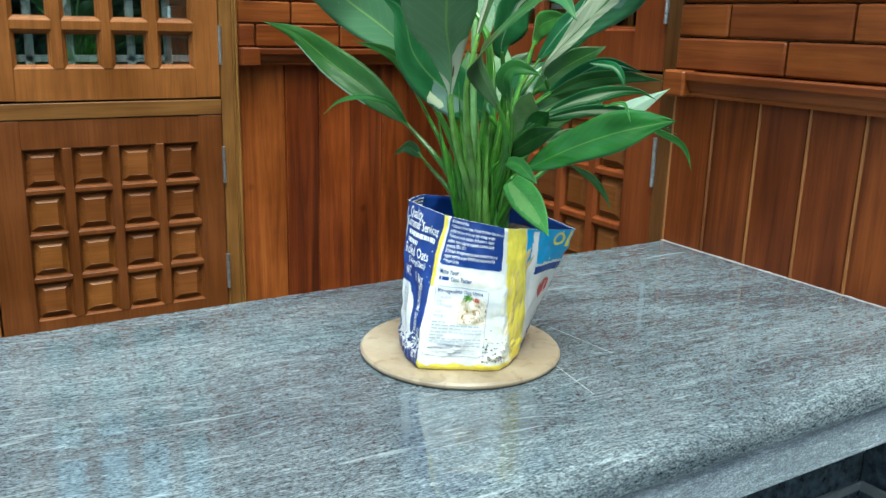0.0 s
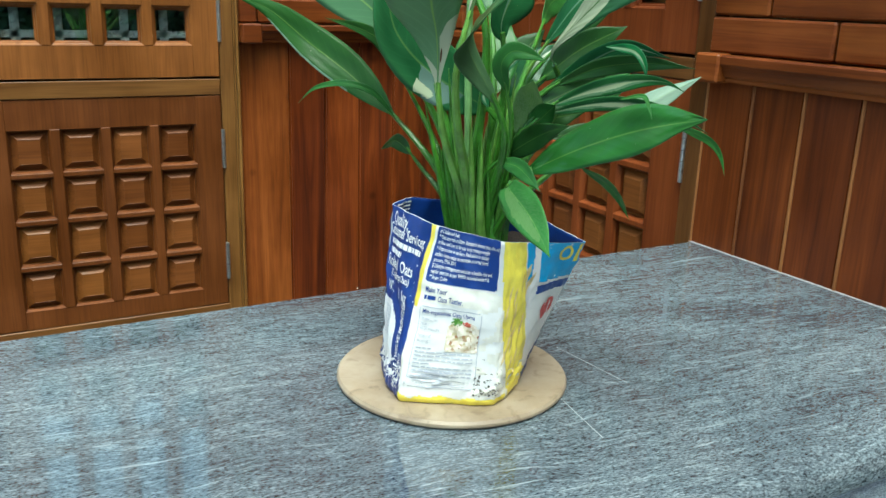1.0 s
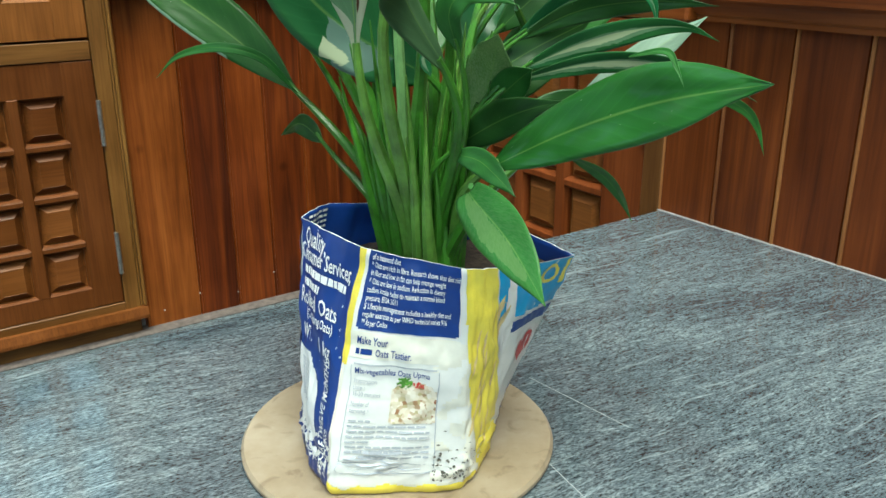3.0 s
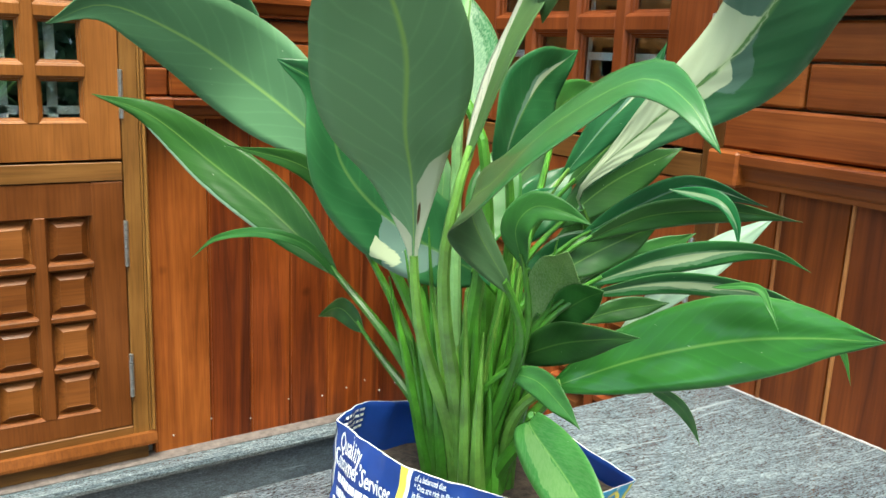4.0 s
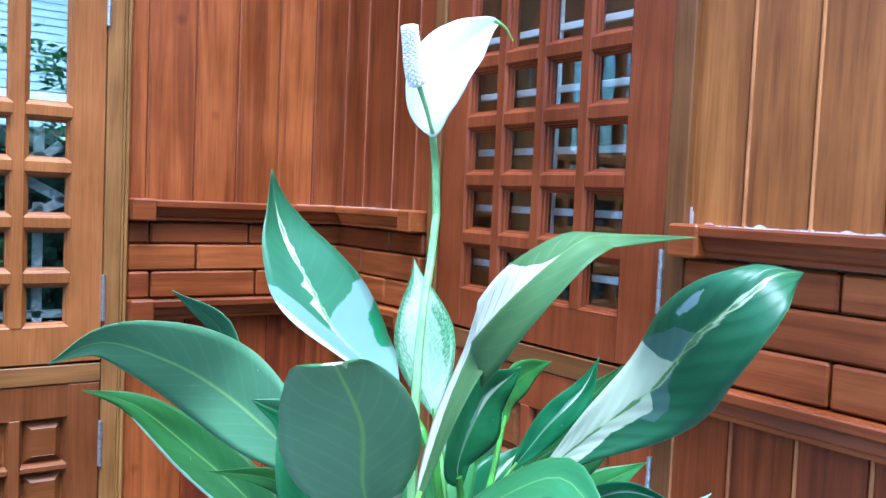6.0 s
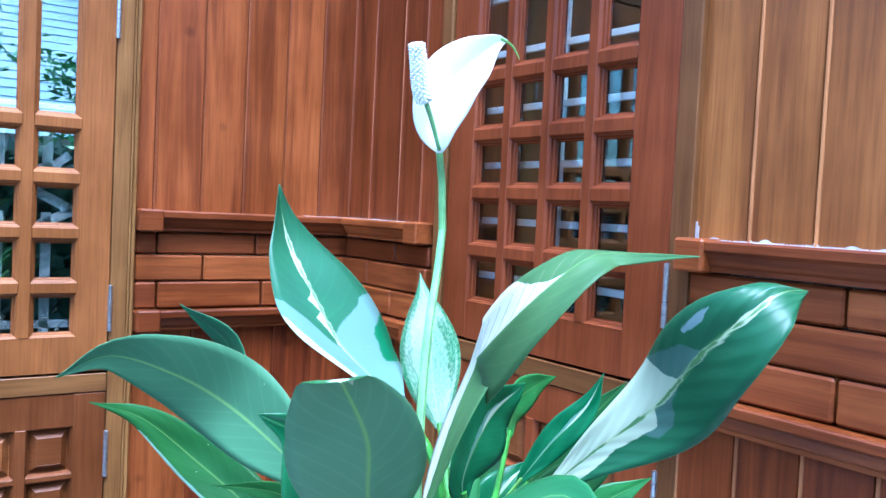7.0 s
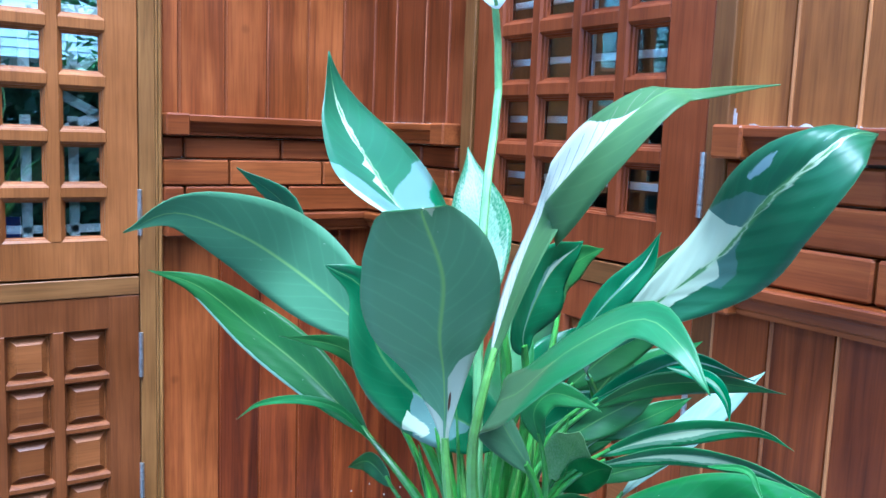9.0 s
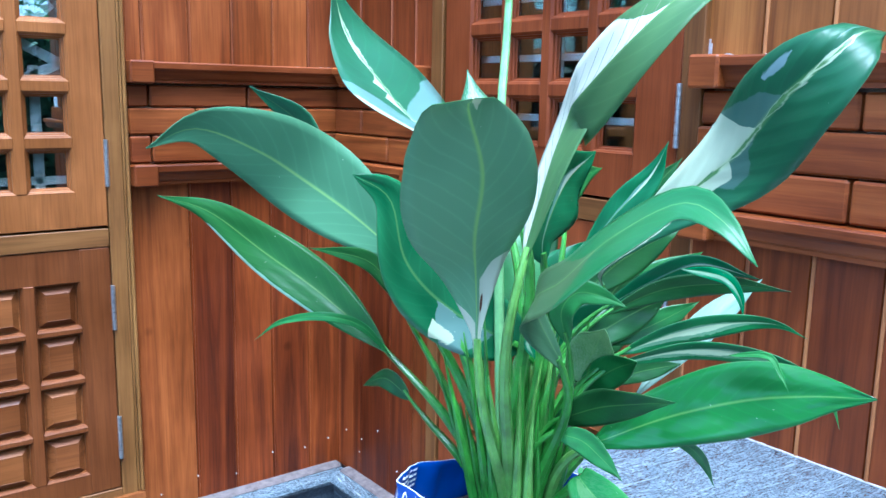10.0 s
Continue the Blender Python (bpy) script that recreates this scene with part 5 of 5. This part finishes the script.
print_area("side_panel_print", ink_navy, None, 0.0, 0.94, 0.02, 1.0, nu=24)
print_area("side_panel_print", ink_navy, None, 6.6, 8.0, 0.02, 1.0, nu=24)
print_area("side_panel_print", ink_navy, lambda x, y: y > 0.10 + 0.1 * x, 5.0, 6.6, 0.0, 1.0, nu=24)
print_area("barcode_panel", ink_white, lambda x, y: x + (y - 0.8) * 1.2 < 0.95, -0.25, 0.5, 0.06, 0.5, 0.0008, 24, 24)
for k in range(14):
    a = 0.08 + 0.0155 * k
    print_area("barcode_bar", ink_grey, None, a, a + (0.004, 0.009, 0.006)[k % 3], 0.30, 0.46, 0.0012, 1, 6)
print_area("edge_stripe", ink_yellow, None, 0.94, 1.02, 0.55, 1.0, nu=4)
print_area("edge_stripe", ink_cream, None, 0.94, 0.99, 0.05, 0.55, nu=4)
print_area("claims_panel", ink_navy, lambda x, y: y > 0.1 or rounded(0.05, 0.1)(x, y) or False, 1.06, 1.93, 0.70, 1.0, 0.0006)
print_area("heading_band", ink_cream, lambda x, y: noise.noise(Vector((x * 3, y * 3, 0))) > -0.35 - 0.4 * x, 1.03, 1.95, 0.585, 0.69, 0.0005)
print_area("yellow_stripe", ink_yellow, lambda x, y: x > 0.4 * (1 - y) ** 2, 1.99, 3.0, 0.0, 1.0, 0.0005, 24, 60)
print_area("straw_field", ink_cream, lambda x, y: noise.noise(Vector((x * 4, y * 9, 2))) + 1.1 * x > 0.55, 1.6, 2.3, 0.05, 0.68, 0.0003, 30, 50)
print_area("foot_band", ink_yellow, lambda x, y: y < 0.62 + 0.35 * noise.noise(Vector((x * 9, 0, 0))), 0.9, 2.3, 0.0, 0.07, 0.0007, 60, 10)
print_area("foot_band", ink_navy, None, 0.2, 0.95, 0.0, 0.09, 0.0009, 20, 6)
print_area("sky_print", ink_cyan, lambda x, y: y > 0.14 + 0.12 * math.sin(2.2 * x), 3.02, 4.3, 0.66, 1.0, 0.0004, 50, 30)
print_area("ribbon_print", ink_navy, lambda x, y: abs(y - 0.45 - 0.25 * math.sin(2.2 * x)) < 0.22, 3.2, 4.15, 0.61, 0.74, 0.0007, 50, 24)
print_area("lower_print", ink_navy, lambda x, y: y < 0.55 + 0.6 * (x - 0.5) ** 2 - 0.5 * (1 - x), 3.0, 4.2, 0.0, 0.45, 0.0005, 40, 30)
print_area("lower_print", ink_navy, lambda x, y: y < 0.5, 4.2, 5.0, 0.0, 1.0, 0.0005, 20, 20)
print_area("pouring_milk", ink_white, lambda x, y: abs(x - 0.5 + 0.35 * (y - 0.9) ** 2) < 0.16 + 0.12 * (1 - y), 3.03, 3.36, 0.55, 0.98, 0.0009, 24, 30)
for (a, b, c, d) in ((3.42, 3.62, 0.42, 0.56), (3.58, 3.78, 0.46, 0.60)):
    print_area("strawberry_print", ink_red, lambda x, y: (x - 0.5) ** 2 + (y - 0.5) ** 2 < 0.23 * (0.6 + 0.5 * y), a, b, c, d, 0.001, 20, 20)
print_area("strawberry_print", ink_white, lambda x, y: abs(x - 0.5) < 0.12 * math.sin(math.pi * y), 3.6, 3.74, 0.46, 0.58, 0.0013, 20, 16)


def ear(u, v, du, dv, w):
    """One printed ear of straw, a slim pointed shape."""
    def ok(x, y):
        return abs(x - y) < 0.18 * math.sin(math.pi * (x + y) / 2) + 0.02
    print_area("straw_print", ink_straw, ok, u, u + du, v, v + dv, 0.001, 14, 22)


for k in range(13):
    r_ = random.Random(40 + k)
    ear(2.3 + r_.uniform(-0.25, 0.5), 0.12 + 0.045 * k, r_.uniform(0.10, 0.26), r_.uniform(0.1, 0.18), 0.1)
for k in range(5):
    r_ = random.Random(60 + k)
    ear(2.95 + r_.uniform(-0.1, 0.08), 0.62 + 0.03 * k, 0.16, 0.12, 0.1)


# grey slivers near the foot paint the shade of creases in the film
for k in range(9):
    r_ = random.Random(300 + k)
    v_ = 0.09 + 0.012 * k
    print_area("crease_line", ink_grey, lambda x, y: abs(y - 0.5 - 0.3 * noise.noise(Vector((x * 4, k, 0)))) < 0.09 * math.sin(math.pi * x), 1.0 + r_.uniform(0, 0.3), 1.4 + r_.uniform(0, 0.35), v_, v_ + 0.035, 0.0011, 40, 16)


def frame_line(u0, u1, v0, v1, wu, wv):
    print_area("recipe_frame", ink_grey, lambda x, y: not (wu < x < 1 - wu and wv < y < 1 - wv) and rounded(0.06, 0.04)(x, y), u0, u1, v0, v1, 0.0007, 90, 90)


frame_line(1.07, 1.77, 0.10, 0.565, 0.014, 0.012)
print_area("food_print", food, lambda x, y: (x - 0.5) ** 2 * 3.6 + (y - 0.42) ** 2 * 4.2 < 1.4 + 0.25 * noise.noise(Vector((x * 5, y * 5, 0))), 1.41, 1.76, 0.32, 0.505, 0.0009, 30, 30, "printed bowl of rice")
print_area("food_print", ink_green, lambda x, y: noise.noise(Vector((x * 6, y * 6, 3))) + 0.5 - 2.4 * ((x - 0.5) ** 2 + (y - 0.5) ** 2) > 0.1, 1.44, 1.57, 0.47, 0.525, 0.0012, 40, 30)
print_area("food_print", ink_red, lambda x, y: noise.noise(Vector((x * 6, y * 5, 5))) + 0.5 - 2.6 * ((x - 0.5) ** 2 + (y - 0.5) ** 2) > 0.15, 1.57, 1.66, 0.475, 0.505, 0.0013, 40, 20)
for k in range(90):
    r_ = random.Random(900 + k)
    u_, v_ = 1.75 + abs(r_.gauss(0.12, 0.16)), 0.06 + abs(r_.gauss(0.05, 0.06))
    print_area("dirt_speck", mould, lambda x, y: (x - 0.5) ** 2 + (y - 0.5) ** 2 < 0.2 + 0.2 * noise.noise(Vector((x * 4, y * 4, k))), u_, u_ + r_.uniform(0.008, 0.03), v_, v_ + r_.uniform(0.004, 0.012), 0.0014, 8, 8)


def lettering(text, u, v, size, mat, du_per_m=None, upright=False, span=None, name="printed_text"):
    """Words on the bag's side from (u, v) on: size is the letters' height as a share of the bag's height; span is the width in u."""
    cu = bpy.data.curves.new("text", "FONT")
    cu.body, cu.size, cu.resolution_u, cu.offset = text, 1.0, 2, 0.012
    tmp = bpy.data.objects.new("text", cu)
    scene.collection.objects.link(tmp)
    me = bpy.data.meshes.new_from_object(tmp.evaluated_get(bpy.context.evaluated_depsgraph_get()))
    bpy.data.objects.remove(tmp)
    bpy.data.curves.remove(cu)
    xs = [q.co.x for q in me.vertices]
    wide = max(xs) - min(xs) if xs else 1
    for q in me.vertices:
        x, y = q.co.x, q.co.y
        if upright:
            q.co = bag_point(u - y * size, v + x / wide * span, 0.0016)
        else:
            q.co = bag_point(u + x / wide * span, v + y * size, 0.0016)
    me.materials.clear()
    me.materials.append(mat)
    ob = part(name, me, None, bag)
    return ob


def bars(u0, u1, v, h, mat, words):
    """A line of writing too small to read, as plain bars."""
    x = u0
    r_ = random.Random(int(v * 1000) + words)
    while x < u1 - 0.02:
        w = min(r_.uniform(0.03, 0.1), u1 - x)
        print_area("text_bar", mat, None, x, x + w, v, v + h, 0.0012, 3, 1)
        x += w + 0.012


# side panel
lettering("Quality,", 0.10, 0.915, 0.095, ink_white, span=0.42)
lettering("Consumer Services,", 0.02, 0.855, 0.085, ink_white, span=0.88)
bars(0.10, 0.84, 0.803, 0.030, ink_white, 3)
bars(0.10, 0.46, 0.752, 0.030, ink_white, 2)
lettering("Rolled Oats", 0.06, 0.680, 0.09, ink_white, span=0.70)
lettering("(Cooking Oats)", 0.18, 0.632, 0.052, ink_white, span=0.56)
lettering("WT.", 0.14, 0.548, 0.08, ink_white, span=0.2)
lettering("1 kg", 0.50, 0.535, 0.085, ink_white, span=0.24)
lettering("BEFORE TWELVE MONTHS", 0.76, 0.05, 0.17, ink_white, upright=True, span=0.47)
lettering("PACKAGING", 0.90, 0.06, 0.13, ink_white, upright=True, span=0.2)
# claims in the navy panel
CLAIMS = ["of a balanced diet", "* Oats are rich in fibre. Research shows that diet rich", "in fiber and low in fat can help manage weight", "^ Oats are low in sodium. Reduction in dietary", "sodium intake helps to maintain a normal blood", "pressure, EFSA 2011", "$ Lifestyle management includes a healthy diet and", "regular exercise as per WHO technical series 916", "** As per Codex"]
for k, line in enumerate(CLAIMS):
    lettering(line, 1.10, 0.970 - 0.0315 * k, 0.032, ink_white, span=0.0150 * len(line))
lettering("Make Your", 1.09, 0.645, 0.044, ink_navy, span=0.26)
bars(1.09, 1.24, 0.603, 0.022, ink_navy, 1)
lettering("Oats Tastier.", 1.26, 0.600, 0.044, ink_navy, span=0.28)
lettering("Mix-vegetables Oats Upma", 1.11, 0.525, 0.036, ink_navy, span=0.58)
for k, line in enumerate(("Preparation", "time :", "15-20 minutes", "Number of", "serving :")):
    lettering(line, 1.11, 0.485 - 0.027 * k - (0.012 if k > 2 else 0), 0.027, ink_grey, span=0.0165 * len(line))
for k in range(9):
    bars(1.11, 1.72 if k % 4 else 1.3, 0.325 - 0.022 * k, 0.008, ink_grey, k)
# the yellow lettering of the front and the upside-down lines inside the rim
print_area("front_mark", ink_yellow, lambda x, y: abs(((x - 0.5) ** 2 * 3.4 + (y - 0.5) ** 2 * 3.4) - 0.55) < 0.22, 3.55, 3.82, 0.87, 0.985, 0.001, 24, 24)
print_area("front_mark", ink_yellow, lambda x, y: abs(x - 0.5 - 0.3 * (y - 0.5)) < 0.22, 3.84, 3.98, 0.86, 0.99, 0.001, 16, 16)


def inner_bars(u0, u1, v, h):
    x, r_ = u0, random.Random(int(v * 500))
    while x < u1 - 0.02:
        w = min(r_.uniform(0.05, 0.14), u1 - x)
        bm, _ = bag_skin(x, x + w, v, v + h, -0.0022, 4, 1)
        part("text_bar", bm, ink_white, bag)
        x += w + 0.025


for k in range(4):
    inner_bars(7.05, 7.75, 0.975 - 0.022 * k, 0.010)

soil = bmesh.new()
ringv = [soil.verts.new(bag_point(8 * k / 48, 0.86, -0.004)) for k in range(48)]
for v_ in ringv:
    v_.co.z = 1.072 + 0.004 * noise.noise(v_.co * 60)
mid_ = [soil.verts.new(v_.co.lerp(Vector((0.64, 0.90, 1.078)), 0.5) + Vector((0, 0, 0.005 * noise.noise(v_.co * 90)))) for v_ in ringv]
top_ = soil.verts.new((0.64, 0.90, 1.078))
for k in range(48):
    soil.faces.new((ringv[k], ringv[(k + 1) % 48], mid_[(k + 1) % 48], mid_[k]))
    soil.faces.new((mid_[k], mid_[(k + 1) % 48], top_))
part("soil", soil, soil_mat, bag, "dark damp potting soil", smooth=True)

# ---- window grilles in the dim rooms ----
def bar(parent, a, b, w=0.012, name="bar"):
    """A flat white bar from a to b, both (u, z), in the plane of the grille."""
    (u0, z0), (u1, z1) = a, b
    L = math.hypot(u1 - u0, z1 - z0)
    bm = block(0, L, -0.004, 0.004, -w / 2, w / 2, 0.0015)
    m = Matrix.Translation((u0, 0, z0)) @ Matrix.Rotation(-math.atan2(z1 - z0, u1 - u0), 4, "Y")
    return part(name, bm, white_metal, parent, at=m)


grille = tagged(new("window_grille"), "white painted metal grille with star pattern behind the glass", "grille")
grille.matrix_basis = NORTH @ Matrix.Translation((0, 0.043, 0))
for u in (-0.9, -0.78, -0.63, -0.51, -0.36, -0.22, 0.02, 0.12, 0.292, 0.387, 0.54, 0.636):
    bar(grille, (u, 1.13), (u, 1.47), 0.021)
    bar(grille, (u, 1.56), (u, 1.67), 0.021)
for z in (1.222, 1.70, 2.15):
    bar(grille, (-1.04, z), (0.755, z), 0.018)
for u in (-0.8, -0.4, 0.16, 0.40, 0.636):
    bar(grille, (u - 0.055, 1.545), (u + 0.008, 1.575), 0.021, "star_bar")
    bar(grille, (u + 0.0, 1.56), (u + 0.045, 1.60), 0.019, "star_bar")
    bar(grille, (u - 0.03, 1.52), (u + 0.055, 1.475), 0.021, "star_bar")
    bar(grille, (u + 0.055, 1.475), (u - 0.03, 1.435), 0.021, "star_bar")
grille_2 = tagged(new("window_grille"), "white painted metal grille of level bars behind the glass", "grille")
grille_2.matrix_basis = EAST @ Matrix.Translation((0, 0.06, 0))
for k in range(8):
    z = 1.382 + 0.118 * k
    bar(grille_2, (-1.93, z), (-1.31, z), 0.014)
for u in (-1.90, -1.64, -1.405):
    bar(grille_2, (u, 1.27), (u, 2.25), 0.009)

# ---- beyond the open side: a white louvred house, trees and hedges, and an added tree row ----
house_white = plain("white_painted_wall", (0.5, 0.52, 0.52), 0.6, vary=0.08)
sheet_mat = plain("pale_roof_sheet", (0.36, 0.44, 0.45), 0.45, vary=0.12)
yard_house = tagged(new("house"), "white house with a pale sheet roof in level courses", "house")
part("wall", block(-9, 9, -13.4, -12.0, -0.12, 2.6), house_white, yard_house)
course = mesh_from(block(-9.4, 9.4, -0.14, 0.14, -0.012, 0.012), "roof_sheet", sheet_mat)
for k in range(24):
    part("roof_sheet", course, None, yard_house, at=Matrix.Translation((0, -11.7 - 0.15 * k, 2.55 + 0.17 * k)) @ Matrix.Rotation(radians(-45), 4, "X"))
part("gable", block(-9, 9, -15.5, -15.3, 2.6, 6.4), house_white, yard_house)
bark = plain("tree_bark", (0.11, 0.085, 0.06), 0.9, vary=0.4, scale=12, relief=0.01)
crown_mat, ct, cb, cnode = material("tree_foliage", 0.45)
isl = cnode("ShaderNodeNewGeometry")
ct.links.new(ramp(ct, isl.outputs["Random Per Island"], [(0.0, (0.05, 0.13, 0.035)), (0.6, (0.11, 0.26, 0.08)), (1.0, (0.18, 0.34, 0.12))]), cb.inputs["Base Color"])


def tree(x, y, h, spread, seed, leaves=2600, size=1.0):
    rnd = random.Random(seed)
    root = tagged(new("tree"), "leafy green tree in the yard, out of direct view", "tree", "trees in the yard")
    root.location = (x, y, -0.12)
    part("trunk", tube([(0, 0, 0), (0.06, 0.03, h * 0.4), (-0.05, 0.05, h * 0.8)], 0.026 * h, 0.03, sides=9), bark, root)
    verts, faces = [], []
    for k in range(9):
        a = 2 * math.pi * k / 9 + rnd.uniform(-0.3, 0.3)
        z0 = h * rnd.uniform(0.25, 0.7)
        tip = Vector((math.cos(a) * spread * rnd.uniform(0.5, 0.95), math.sin(a) * spread * rnd.uniform(0.5, 0.95), z0 + h * rnd.uniform(0.08, 0.3)))
        part("limb", tube([(0, 0, z0), Vector((0, 0, z0)).lerp(tip, 0.5) + Vector((0, 0, 0.1)), tip], 0.04, 0.01, n=8, sides=6), bark, root)
        for j in range(leaves // 9):
            c = Vector((0, 0, z0)).lerp(tip, rnd.uniform(0.3, 1.1)) + Vector((rnd.gauss(0, 0.24), rnd.gauss(0, 0.24), rnd.gauss(0, 0.2))) * spread * 0.6
            d = Vector((rnd.gauss(0, 1), rnd.gauss(0, 1), rnd.gauss(0, 0.6))).normalized() * rnd.uniform(0.05, 0.1) * size
            s_ = d.orthogonal().normalized() * d.length * 0.35
            i0 = len(verts)
            verts += [c - d, c + s_, c + d, c - s_]
            faces.append((i0, i0 + 1, i0 + 2, i0 + 3))
    me = bpy.data.meshes.new("crown")
    me.from_pydata(verts, [], faces)
    me.materials.append(crown_mat)
    part("crown", me, None, root)


def hedge(x0, x1, y0, y1, h, seed, n=17000):
    """A clipped dark hedge, one mass of small leaves."""
    rnd = random.Random(seed)
    verts, faces = [], []
    for k in range(n):
        c = Vector((rnd.uniform(x0, x1), rnd.uniform(y0, y1), rnd.uniform(0, h) + 0.12 * math.sin(3.1 * (x0 + k * 0.37))))
        d = Vector((rnd.gauss(0, 1), rnd.gauss(0, 1), rnd.gauss(0, 1))).normalized() * rnd.uniform(0.09, 0.17)
        s_ = d.orthogonal().normalized() * d.length * 0.5
        i0 = len(verts)
        verts += [c - d, c + s_, c + d, c - s_]
        faces.append((i0, i0 + 1, i0 + 2, i0 + 3))
    me = bpy.data.meshes.new("hedge")
    me.from_pydata(verts, [], faces)
    me.materials.append(hedge_mat)
    tagged(part("hedge", me, None), "dense dark green hedge along the yard", "hedge", kind="stuff")


hedge_mat = plain("dark_hedge_leaf", (0.028, 0.06, 0.024), 0.6, vary=0.5, scale=4)
hedge(-7, 7, -6.1, -5.5, 1.9, 11)
hedge(-5.6, -5.0, -5.5, 5, 1.7, 12)
tree(3.2, -6.6, 3.8, 1.25, 1, 2000)
tree(1.0, -6.9, 4.2, 1.0, 2, 1000)
tree(5.2, -8.0, 4.6, 1.7, 3)
tree(-4.2, -6.4, 4.2, 1.5, 4)
tree(-6.4, 0.8, 4.4, 1.7, 5)
tree(-6.0, 3.6, 3.8, 1.5, 6)
tree(-7.2, -2.6, 4.8, 1.8, 7)
# unseen tall row added behind the house to block low sky from the panes
for k in range(7):
    tree(-9.5 + 3.1 * k, -18.5 + 0.6 * (k % 2), 12.0 + 0.6 * (k % 3), 3.0, 20 + k, 4200, 3.6)
